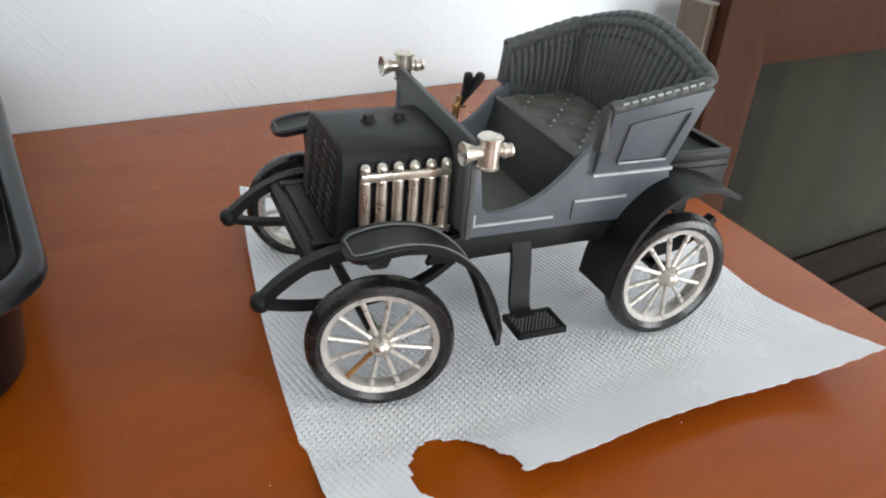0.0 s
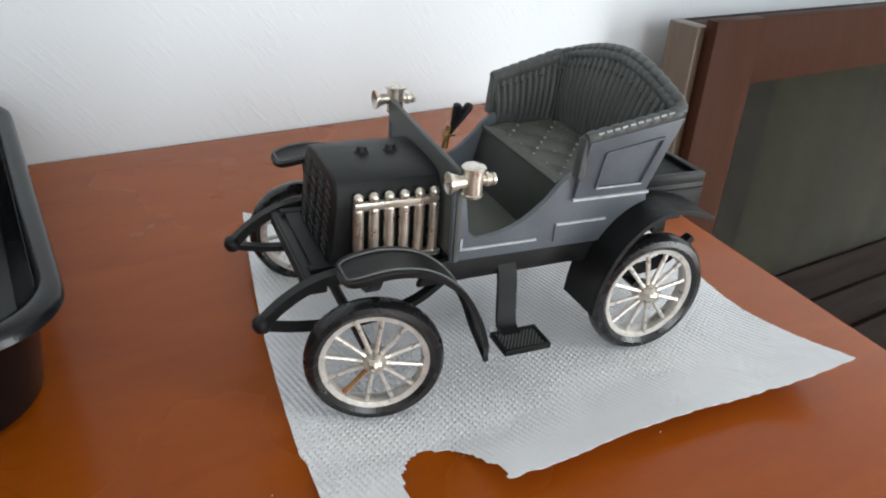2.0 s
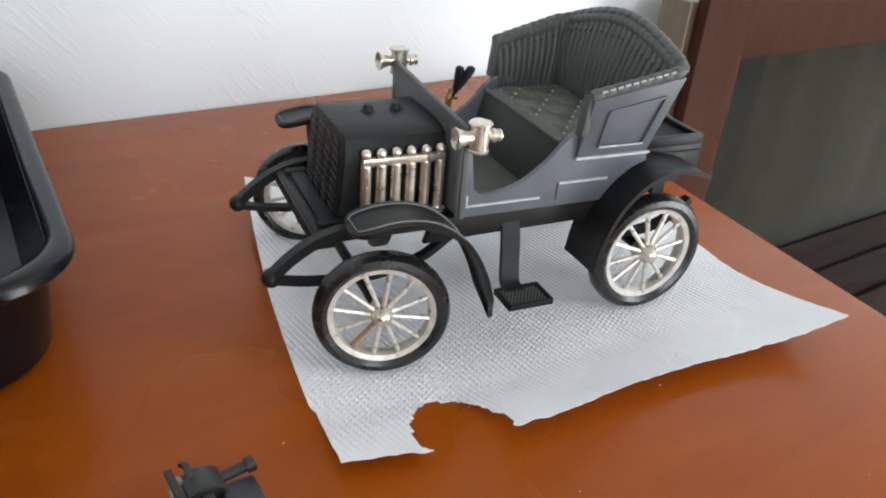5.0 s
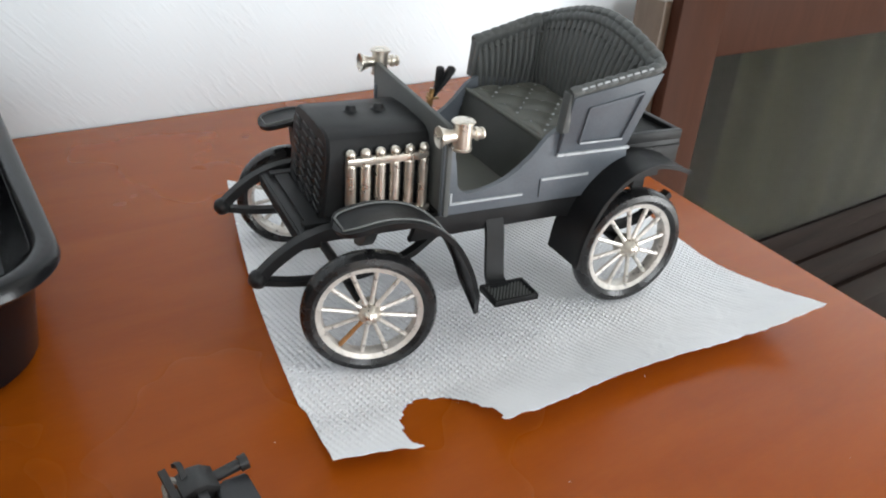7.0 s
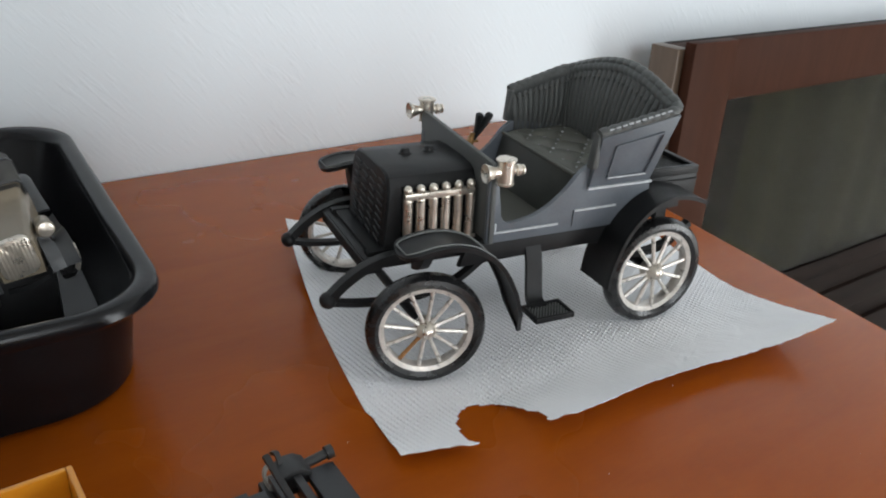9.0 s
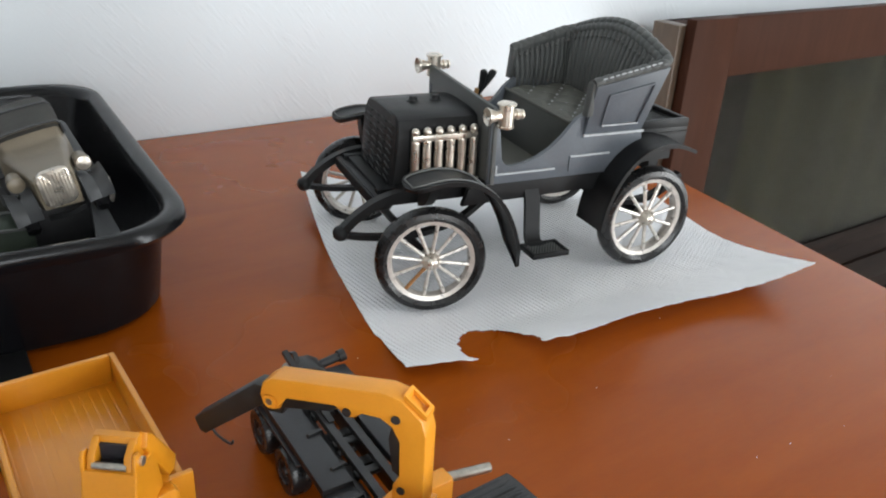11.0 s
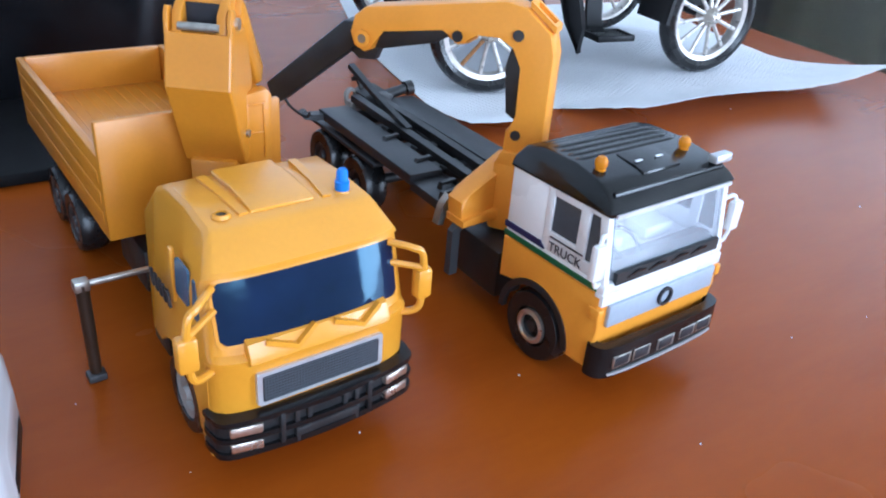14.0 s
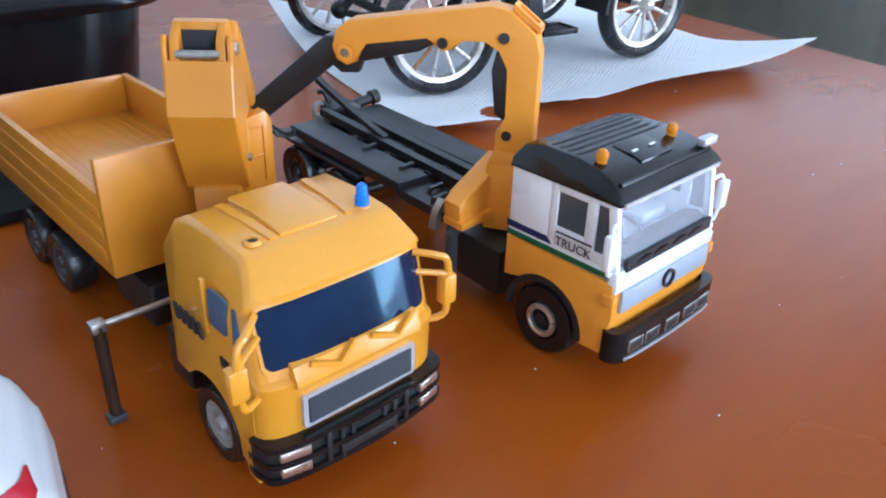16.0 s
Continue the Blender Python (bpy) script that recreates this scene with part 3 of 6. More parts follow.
def spoked_wheel(parent, m):
    """Wheel about the y axis, outer face towards -y."""
    t = pose(0, 0, 0, 90)
    rim = part("wheel", lathe(B(), [(2.54, 0.34), (2.82, 0.42), (2.87, 0.3), (2.85, -0.5), (2.62, -0.5), (2.44, -0.1), (2.5, 0.2)], 48, t, closed=True), RIM, parent, "silver spoked wheel with a black tyre")
    rim.matrix_basis = m
    prof = [(2.83, -0.44), (3.08, -0.6), (3.4, -0.54), (3.56, -0.3), (3.6, 0.0), (3.56, 0.3), (3.4, 0.54), (3.08, 0.6), (2.83, 0.44), (2.8, 0)]
    part("tyre", lathe(B(), prof, 56, t, closed=True), RUBBER, rim)
    hub = [(0.0, 0.92), (0.2, 0.9), (0.38, 0.78), (0.47, 0.58), (0.52, 0.5), (0.64, 0.3), (0.64, -0.4), (0.3, -0.5), (0.0, -0.5)]
    part("hub", lathe(B(), hub, 20, t), CHROME, rim)
    first = part("spoke", rod(rod(B(), (0.45, -0.22, 0), (2.5, -0.12, 0), 0.115, 0.14, 8), (0.45, -0.22, 0), (0.9, -0.2, 0), 0.17, 0.12, 8), RIM, rim)
    for k in range(1, 12):
        copy_thing(first, pose(0, 0, 0, 0, 30 * k, 0))
    return rim


FR, RR = 0.0, 16.4
# the front wheels are smaller and stand turned a little
SMALL = Matrix.Scale(0.935, 4)
w0 = spoked_wheel(car, at(RR, -5.75, 3.6, 0, 21, 0))
copy_thing(w0, at(RR, 5.75, 3.6, 0, 3, 180))
copy_thing(w0, at(FR, 6.95, 3.37, 0, 0, 166) @ pose(0, 0, 0, 0, 14, 0) @ SMALL)
near = copy_thing(w0, at(FR, -6.95, 3.37, 0, 0, -14) @ pose(0, 0, 0, 0, 8, 0) @ SMALL)
# the plating has gone from two of its spokes
for ob in near.children:
    way = ob.matrix_basis.to_3x3() @ Vector((1, 0, 0))
    if ob.name.startswith("spoke") and way.z < -0.8 and way.x < -0.2:
        ob.data = ob.data.copy()
        ob.data.materials[0] = RUST
        ob["label"] = "rust-stained spoke"

bm = B()
for s in (-1, 1):
    sweep(bm, [(-2.2, s * 3.3, 6.2), (4, s * 3.3, 6.2), (12, s * 3.5, 6.3), (15, s * 3.5, 7.2), (19.5, s * 3.5, 7.4)], rect(0.5, 1.1))
for x in (-1.6, 6.0, 12.0, 18.5):
    box(bm, x - 0.4, x + 0.4, -3.4, 3.4, 5.9, 6.7)
box(bm, 4.6, 13.6, -4.4, 4.4, 6.35, 6.85, 0.1)
part("chassis_frame", bm, BLACK, car)
for s in (-1, 1):
    line = [(3.0, 5.5), (3.4, 6.6), (4.6, 6.84), (13.2, 6.84), (14.2, 6.4), (13.0, 5.55), (11.6, 5.7), (6.0, 5.62)]
    part("sill_beam", prism(B(), line, "y", s * 4.5 - 0.22, s * 4.5 + 0.22, 0.07), BLACK, car)
part("front_axle", rod(B(), (FR, -6.6, 3.28), (FR, 6.6, 3.28), 0.28), BLACK, car)
part("rear_axle", rod(rod(B(), (RR, -5.4, 3.6), (RR, 5.4, 3.6), 0.3), (RR, -0.9, 3.6), (RR, 0.9, 3.6), 0.8), BLACK, car)
bm = B()
box(bm, -2.5, -1.5, -4.2, 4.2, 5.7, 6.5, 0.12)
for k in range(4):
    box(bm, -2.62, -2.4, -3.9, 3.9, 5.78 + 0.18 * k, 5.88 + 0.18 * k, 0.03)
part("front_crossbar", bm, BLACK, car)
for s in (-1, 1):
    y = s * 4.25
    bm = B()
    sweep(bm, smooth_path([(-4.7, y, 4.65), (-3.75, y, 5.5), (-2.5, y, 6.25), (-1.0, y, 6.65), (0.8, y, 6.55)], 5), rect(0.62, 0.5))
    sweep(bm, smooth_path([(-4.65, y, 4.45), (-3.1, y, 4.1), (-1.2, y, 3.9), (0.6, y, 3.9), (3.0, y, 4.5), (4.6, y, 5.6)], 5), rect(0.55, 0.32))
    ball(bm, (-4.75, y, 4.57), 0.48, 12, (1, 1.15, 1))
    part("spring_horn", bm, BLACK, car)
    bm = B()
    sweep(bm, smooth_path([(12.6, y, 5.5), (14.3, y, 4.5), (16.4, y, 4.15), (18.4, y, 4.5), (20.2, y, 5.8)], 5), rect(0.55, 0.4))
    part("rear_spring", bm, BLACK, car)

# bonnet with rounded shoulders, front louvres and two filler caps
bm = B()
stations = [(-1.15, -0.72, 0.94), (-1.05, -0.6, 1.0), (1.5, 1.7, 1.0), (4.6, 4.6, 1.0)]
rings = []
for xb, xt, k in stations:
    half = [(3.05, 6.4), (3.1, 8.0), (3.1, 9.5), (3.02, 10.15), (2.72, 10.72), (2.25, 10.92), (1.2, 11.0), (0, 11.02)]
    prof = [(y * k, z if z < 7 else 6.4 + (z - 6.4) * (0.985 if k < 1 else 1)) for y, z in half]
    full = prof + [(-y, z) for y, z in reversed(prof[:-1])]
    rings.append([bm.verts.new((xb + (xt - xb) * (z - 6.4) / 4.7, y, z)) for y, z in full])
for a, b in zip(rings, rings[1:]):
    for i in range(len(a) - 1):
        bm.faces.new((a[i], a[i + 1], b[i + 1], b[i]))
bm.faces.new(rings[0])
bm.faces.new(rings[-1])
part("bonnet", bm, BLACK, car, "black bonnet with louvred front", 30)
slat = None
for col in range(4):
    for r in range(9):
        x, y, z = -1.13 + 0.45 * (r * 0.43 + 0.3) / 4.4, -1.95 + 1.3 * col, 6.85 + 0.43 * r
        if slat is None:
            slat = part("louvre", box(B(), -0.1, 0.1, -0.52, 0.52, -0.05, 0.05, 0.025), BLACK, car)
            slat.matrix_basis = at(x, y, z, 8, 35, 0)
        else:
            copy_thing(slat, at(x, y, z, 8, 35, 0))
for x in (1.5, 3.05):
    part("filler_cap", lathe(B(), [(0.0, 0.36), (0.2, 0.36), (0.26, 0.28), (0.3, 0.12), (0.42, 0.06), (0.44, -0.1), (0, -0.1)], 18, Matrix.Translation((x, 0.3, 10.98))), BLACK, car)

# silver tube radiators on both sides of the bonnet
for s in (-1, 1):
    y = s * 3.42
    bm = box(B(), 0.0, 4.35, y - 0.2, y + 0.2, 9.55, 9.95, 0.06)
    rad = part("side_radiator", bm, CHROME, car, "silver-plated tube radiator")
    part("foot_bar", box(B(), 0.15, 4.55, y - 0.22, y + 0.22, 6.65, 7.0, 0.06), CHROME, rad)
    for k in range(6):
        x = 0.22 + 0.78 * k
        bm = B()
        prof = []
        n = 25
        for i in range(n + 1):
            prof.append((0.258 if i % 2 else 0.288, 6.95 + (9.6 - 6.95) * i / n))
        lathe(bm, prof, 12, Matrix.Translation((x, y, 0)))
        part("tube", bm, CHROME, rad)
        part("ball_cap", ball(B(), (x, y, 10.14), 0.27, 12), CHROME, rad)

# mudguards
for s in (-1, 1):
    path = smooth_path([(-1.8, 0, 8.15), (-1.1, 0, 8.42), (0.6, 0, 8.62), (2.4, 0, 8.2), (3.9, 0, 7.0), (4.9, 0, 5.3), (5.5, 0, 3.6), (6.05, 0, 1.95)], 5)
    n = len(path)
    secs = []
    for i, p in enumerate(path):
        f = i / (n - 1)
        w = 1.3 * math.sqrt(max(0.03, 1 - max(0.0, (0.2 - f) / 0.203) ** 2)) * (1 - 0.35 * max(0.0, (f - 0.5) / 0.5))
        if f > 0.86:
            w *= max(0.06, (1 - f) / 0.14)
        lip = 0.16
        secs.append([(-w, 0.1), (-w, -lip), (-w * 0.86, -lip), (-w * 0.84, 0.0), (w * 0.84, 0.0), (w * 0.86, -lip), (w, -lip), (w, 0.1), (w * 0.8, 0.1), (w * 0.72, 0.06), (-w * 0.72, 0.06), (-w * 0.8, 0.1)])
    bm = B()
    sweep(bm, [(p.x, s * 7.0, p.z) for p in path], secs, (0, 1, 0))
    guard = part("front_mudguard", bm, BLACK, car)
    line = [p + Vector((0, s * 7.0, 0.14)) for p in path]
    loop = [(p.x, p.y - 0.72 * abs(q[0][0]), p.z) for p, q in zip(line[2:26], secs[2:26])] + [(p.x, p.y + 0.72 * abs(q[0][0]), p.z) for p, q in reversed(list(zip(line[2:26], secs[2:26])))]
    part("raised_line", sweep(B(), loop, circle(0.05, 6), (0.3, 0.2, 1), True), WORN, guard, "worn grey raised line")
    part("stay", sweep(B(), smooth_path([(0.2, s * 6.7, 8.35), (0.2, s * 5.8, 6.9), (0.3, s * 4.5, 6.3)], 4), rect(0.55, 0.8), (1, 0, 0)), BLACK, guard)
    path = smooth_path([(12.25, 0, 3.4), (12.55, 0, 5.2), (13.4, 0, 7.1), (14.8, 0, 8.45), (16.4, 0, 8.98), (17.8, 0, 8.8), (19.0, 0, 8.35)], 5)
    bm = B()
    sweep(bm, [(p.x, s * 5.45, p.z) for p in path], [(-1.5, 0.1), (-1.5, -0.14), (-1.35, -0.12), (-1.3, -0.02), (1.3, -0.02), (1.35, -0.12), (1.5, -0.14), (1.5, 0.1), (1.2, 0.1), (1.1, 0.06), (-1.1, 0.06), (-1.2, 0.1)], (0, 1, 0))
    guard = part("rear_mudguard", bm, BLACK, car)
    inner = [(p.x, p.z) for p in path[:24]] + [(18.0, 7.2), (15.6, 7.0), (13.6, 5.8)]
    part("inner_panel", prism(B(), inner, "y", s * 4.1 - 0.1, s * 4.1 + 0.1), BLACK, guard)

# body: side panels with a curved cut, floor, dash board
cut = smooth_path([(5.35, 0, 9.0), (5.5, 0, 8.2), (6.1, 0, 7.95), (7.4, 0, 8.15), (8.6, 0, 8.7), (9.7, 0, 9.6), (10.5, 0, 10.5), (11.2, 0, 11.0)], 5)
outline = [(4.55, 6.85), (4.55, 10.9), (5.1, 10.9)] + [(p.x, p.z) for p in cut] + [(15.6, 10.4), (15.9, 8.9), (14.6, 8.0), (13.3, 6.85)]
for s in (-1, 1):
    y = s * 4.75
    side = part("body_side", prism(B(), outline, "y", y - 0.17, y + 0.17, 0.06), GREY, car, "blue-grey body side with a curved door cut")
    yo = y + s * 0.2
    part("moulding", sweep(B(), [(5.0, yo, 7.5), (9.3, yo, 7.5)], rect(0.14, 0.12)), PALE, side, "pale worn and lit moulding")
    part("moulding", sweep(B(), [(5.05, yo, 7.45), (5.05, yo, 8.1)], rect(0.14, 0.12)), PALE, side, "pale worn and lit moulding")
    part("moulding", sweep(B(), [(10.4, yo, 8.2), (13.4, yo, 8.2)], rect(0.14, 0.12)), PALE, side, "pale worn and lit moulding")
    part("moulding", sweep(B(), [(10.4, yo, 7.2), (10.4, yo, 8.2)], rect(0.1, 0.1)), GREY, side)
part("body_floor", box(B(), 4.7, 13.5, -4.6, 4.6, 6.9, 7.15), OLIVE, car, "olive-grey floor")
part("dash_board", prism(B(), [(-5.1, 6.9), (-5.1, 11.5), (-4.8, 11.75), (4.8, 12.15), (5.1, 11.9), (5.1, 6.9)], "x", 4.62, 4.92, 0.06), DARKGREY, car, "upright dark grey dash board")
bm = B()
for y in (-2.2, -0.6, 1.2):
    rod(bm, (4.95, y, 10.2), (5.15, y, 10.2), 0.28, 0.2, 12)
part("dash_knobs", bm, BLACK, car)

# seat: riser, buttoned cushion, pleated wrap-round back
part("seat_riser", prism(B(), [(9.7, 7.1), (10.5, 10.2), (15.5, 10.2), (15.5, 7.1)], "y", -4.55, 4.55, 0.06), SEATSIDE, car)
bm = B()
nx, ny = 36, 56
top = []
for i in range(nx + 1):
    row = []
    for j in range(ny + 1):
        x, y = 10.45 + 5.1 * i / nx, -4.4 + 8.8 * j / ny
        a, b = (x - 10.45) / 1.28, (y + 4.4) / 1.47
        d1, d2 = abs(math.sin(math.pi * (a + b) / 2)), abs(math.sin(math.pi * (a - b) / 2))
        puff = 0.24 * (d1 * d2) ** 0.4
        edge = min(1.0, min(i, nx - i, j, ny - j) / 3.0)
        row.append(bm.verts.new((x, y, 10.15 + (0.22 + puff) * math.sqrt(edge) if edge > 0 else 10.15)))
    top.append(row)
for i in range(nx):
    for j in range(ny):
        bm.faces.new((top[i][j], top[i + 1][j], top[i + 1][j + 1], top[i][j + 1]))
cushion = part("seat_cushion", bm, OLIVE, car, "olive-grey buttoned seat cushion")
part("piping", sweep(B(), [(10.48, -4.45, 10.27), (10.48, 4.45, 10.27)], circle(0.13, 8), (0, 0, 1)), OLIVE, cushion)
btn = None
for i in range(1, 8):
    for j in range(1, 12):
        if (i + j) % 2 == 0:
            x, y = 10.45 + 0.64 * i, -4.4 + 0.735 * j
            if x < 15.2:
                if btn is None:
                    btn = part("button", ball(B(), (0, 0, 0), 0.095, 8, (1, 1, 0.8)), PALE, cushion)
                    btn.matrix_basis = at(x, y, 10.42)
                else:
                    copy_thing(btn, at(x, y, 10.42))


def seat_line(s):
    """Along the wrap from the near front end over the back to the far one, s in 0..1: foot, head."""
    side, corner = 0.225, 0.06
    sg = -1 if s < 0.5 else 1
    q = min(s, 1 - s)
    if q < side:
        f = q / side
        foot = Vector((11.3 + 3.7 * f, sg * (4.75 + 0.05 * f), 10.2))
        head = Vector((11.2 + 4.6 * f, sg * (5.4 + 0.45 * f), 13.0 + 1.1 * f))
    elif q < side + corner:
        a = (q - side) / corner * math.pi / 2
        foot = Vector((15.0 + 0.7 * math.sin(a), sg * (4.8 - 0.7 * (1 - math.cos(a))), 10.2))
        head = Vector((15.8 + 0.8 * math.sin(a), sg * (5.85 - 0.8 * (1 - math.cos(a))), 14.1 + 0.35 * (1 - math.cos(a))))
    else:
        f = (q - side - corner) / (0.5 - side - corner)
        foot = Vector((15.7, sg * 4.1 * (1 - f), 10.2))
        head = Vector((16.6 + 0.25 * f, sg * 5.05 * (1 - f), 14.45 + 1.1 * math.sin(f * math.pi / 2)))
    return foot, head


def seat_shell(pleats, depth, off, levels, steps):
    pts = []
    for i in range(steps + 1):
        s = i / steps
        f0, h0 = seat_line(max(0.0, s - 0.004))
        f1, h1 = seat_line(min(1.0, s + 0.004))
        foot, head = seat_line(s)
        t = (f1 - f0).normalized()
        inward = Vector((-t.y, t.x, 0)).normalized()
        ridge = abs(math.sin(math.pi * s * pleats)) ** 0.7
        col = []
        for k in range(levels + 1):
            g = k / levels
            bulge = 0.25 * math.sin(math.pi * g)
            col.append(foot.lerp(head, g) + inward * (off + depth * ridge + bulge * (depth > 0)))
        pts.append(col)
    return pts


PLEATS = 44
inner, outer = seat_shell(PLEATS, 0.17, 0.1, 8, PLEATS * 8), seat_shell(PLEATS, 0.0, -0.3, 8, PLEATS * 8)
bm = B()
vi = [[bm.verts.new(p) for p in col] for col in inner]
vo = [[bm.verts.new(p) for p in col] for col in outer]
n = len(vi)
for a, flip in ((vi, 0), (vo, 1)):
    for i in range(n - 1):
        for k in range(8):
            bm.faces.new((a[i][k], a[i + 1][k], a[i + 1][k + 1], a[i][k + 1]))
for i in range(n - 1):
    bm.faces.new((vi[i][8], vi[i + 1][8], vo[i + 1][8], vo[i][8]))
for i in (0, n - 1):
    for k in range(8):
        bm.faces.new((vi[i][k], vi[i][k + 1], vo[i][k + 1], vo[i][k]))
back = part("seat_back", bm, DARKGREY, car, "dark grey pleated wrap-round seat back", 60)
bm = B()
path, secs = [], []
for i in range(PLEATS * 6 + 1):
    s = i / (PLEATS * 6)
    foot, head = seat_line(s)
    path.append(head + Vector((0, 0, 0.02)))
    r = 0.27 + 0.07 * abs(math.sin(math.pi * s * PLEATS * 0.75)) ** 0.6
    secs.append([(r * 0.85 * math.cos(a), r * math.sin(a)) for a in [2 * math.pi * k / 10 for k in range(10)]])
sweep(bm, path, secs, (0, 0, 1))
part("scalloped_rim", bm, DARKGREY, back)
bm = B()
path, secs = [], []
for i in range(PLEATS * 6 + 1):
    s = i / (PLEATS * 6)
    foot, head = seat_line(s)
    f0, h0 = seat_line(max(0.0, s - 0.004))
    f1, h1 = seat_line(min(1.0, s + 0.004))
    t = (f1 - f0).normalized()
    path.append(head.lerp(foot, 0.075) + Vector((-t.y, t.x, 0)).normalized() * 0.2)
    r = 0.2 + 0.045 * abs(math.sin(math.pi * s * PLEATS)) ** 0.6
    secs.append([(r * 1.5 * math.cos(a), r * 0.8 * math.sin(a)) for a in [2 * math.pi * k / 10 for k in range(10)]])
sweep(bm, path, secs, (0, 0, 1))
part("padded_roll", bm, DARKGREY, back)
knob = part("button", ball(B(), (0, 0, 0), 0.11, 8), DARKGREY, back)
for k in range(1, PLEATS):
    foot, head = seat_line(k / PLEATS)
    f0, h0 = seat_line(k / PLEATS - 0.004)
    f1, h1 = seat_line(k / PLEATS + 0.004)
    t = (f1 - f0).normalized()
    p = head.lerp(foot, 0.2) + Vector((-t.y, t.x, 0)).normalized() * 0.42
    if k == 1:
        knob.matrix_basis = at(p.x, p.y, p.z)
    else:
        copy_thing(knob, at(p.x, p.y, p.z))
# pale dashes paint the highlights along the near arm's worn, scalloped edge
for k in range(1, 11):
    foot, head = seat_line(0.02 * k)
    f1, h1 = seat_line(0.02 * k + 0.013)
    part("worn_edge", sweep(B(), [head + Vector((0, -0.3, 0.2)), h1 + Vector((0, -0.3, 0.2))], rect(0.08, 0.08), (0, 0, 1)), PALE, back, "pale worn and lit edge")
for s in (-1, 1):
    c = [Vector((11.15, s * 5.1, 9.6)), Vector((15.55, s * 5.12, 9.6)), Vector((16.3, s * 6.2, 13.95)), Vector((11.25, s * 5.75, 12.85))]
    bm = B()
    va = [bm.verts.new(p) for p in c]
    vb = [bm.verts.new(p - Vector((0, s * 0.3, 0))) for p in c]
    bm.faces.new(va)
    bm.faces.new(list(reversed(vb)))
    for i in range(4):
        bm.faces.new((va[i], vb[i], vb[(i + 1) % 4], va[(i + 1) % 4]))
    bmesh.ops.bevel(bm, geom=bm.edges[:], offset=0.06, segments=2, profile=0.5, affect="EDGES")
    panel = part("seat_side_panel", bm, GREY, car, "blue-grey panel with a raised frame")
    mid = sum(c, Vector()) / 4
    ring = [mid + (p - mid) * 0.62 + Vector((0.15, s * 0.06, -0.1)) for p in c]
    bm = B()
    for i in range(4):
        sweep(bm, [ring[i], ring[(i + 1) % 4]], rect(0.14, 0.13), (0, 1, 0))
    part("raised_frame", bm, GREY, panel)
    part("frame_foot", sweep(B(), [ring[0] + Vector((0, s * 0.05, 0)), ring[1] + Vector((0, s * 0.05, 0))], rect(0.09, 0.09), (0, 1, 0)), PALE, panel)
    part("lower_edge", sweep(B(), [c[0] + Vector((-0.1, s * 0.08, 0)), c[1] + Vector((0.1, s * 0.08, 0))], rect(0.16, 0.14)), PALE, panel, "pale worn and lit edge")
    part("arm_front", prism(B(), [(10.9, 10.9), (11.35, 10.9), (11.4, 13.0), (11.1, 13.0)], "y", s * 5.2 - 0.35, s * 5.2 + 0.35, 0.12), DARKGREY, car)

# luggage box at the rear with a slatted top
bm = B()
box(bm, 16.2, 20.3, -4.2, 4.2, 7.6, 9.3, 0.1)
for y0, y1, x0, x1 in ((-4.2, -3.8, 16.2, 20.3), (3.8, 4.2, 16.2, 20.3), (-3.8, 3.8, 16.2, 16.6), (-3.8, 3.8, 19.9, 20.3)):
    box(bm, x0, x1, y0, y1, 9.25, 9.8, 0.05)
trunk = part("luggage_box", bm, BLACK, car)
for k in range(17):
    part("slat", box(B(), 16.7 + 0.19 * k, 16.8 + 0.19 * k, -3.75, 3.75, 9.3, 9.52), BLACK, trunk)
part("moulding", sweep(B(), [(16.3, -4.25, 8.9), (20.2, -4.25, 8.9)], rect(0.12, 0.14)), BLACK, trunk)

# steps
for s in (-1, 1):
    bm = sweep(B(), smooth_path([(7.9, s * 4.5, 6.3), (7.9, s * 4.9, 5.4), (7.75, s * 5.4, 4.0), (7.6, s * 5.9, 3.15), (7.6, s * 6.6, 2.95)], 4), rect(1.05, 0.28), (1, 0, 0))
    step = part("step", bm, BLACK, car, "black step plate on a hanger")
    y0, y1 = sorted((s * 6.25, s * 8.05))
    bm = box(B(), 6.5, 9.1, y0, y1, 2.8, 2.95, 0.04)
    for a, b, c0, d in ((6.5, 9.1, y0, y0 + 0.18), (6.5, 9.1, y1 - 0.18, y1), (6.5, 6.68, y0, y1), (8.92, 9.1, y0, y1)):
        box(bm, a, b, c0, d, 2.8, 3.14, 0.03)
    tread = part("tread", bm, BLACK, step)
    bm = B()
    for k in range(-4, 14):
        a, b = 6.7 + 0.2 * k, 6.7 + 0.2 * k + 0.9
        fa, fb = max(0.0, (6.7 - a) / 0.9), min(1.0, (8.9 - a) / 0.9)
        if fb - fa > 0.1:
            sweep(bm, [(a + 0.9 * f, y0 + 0.2 + (y1 - y0 - 0.4) * f, 2.99) for f in (fa, fb)], rect(0.1, 0.09), (0, 0, 1))
    part("slanting_ribs", bm, WORN, tread)

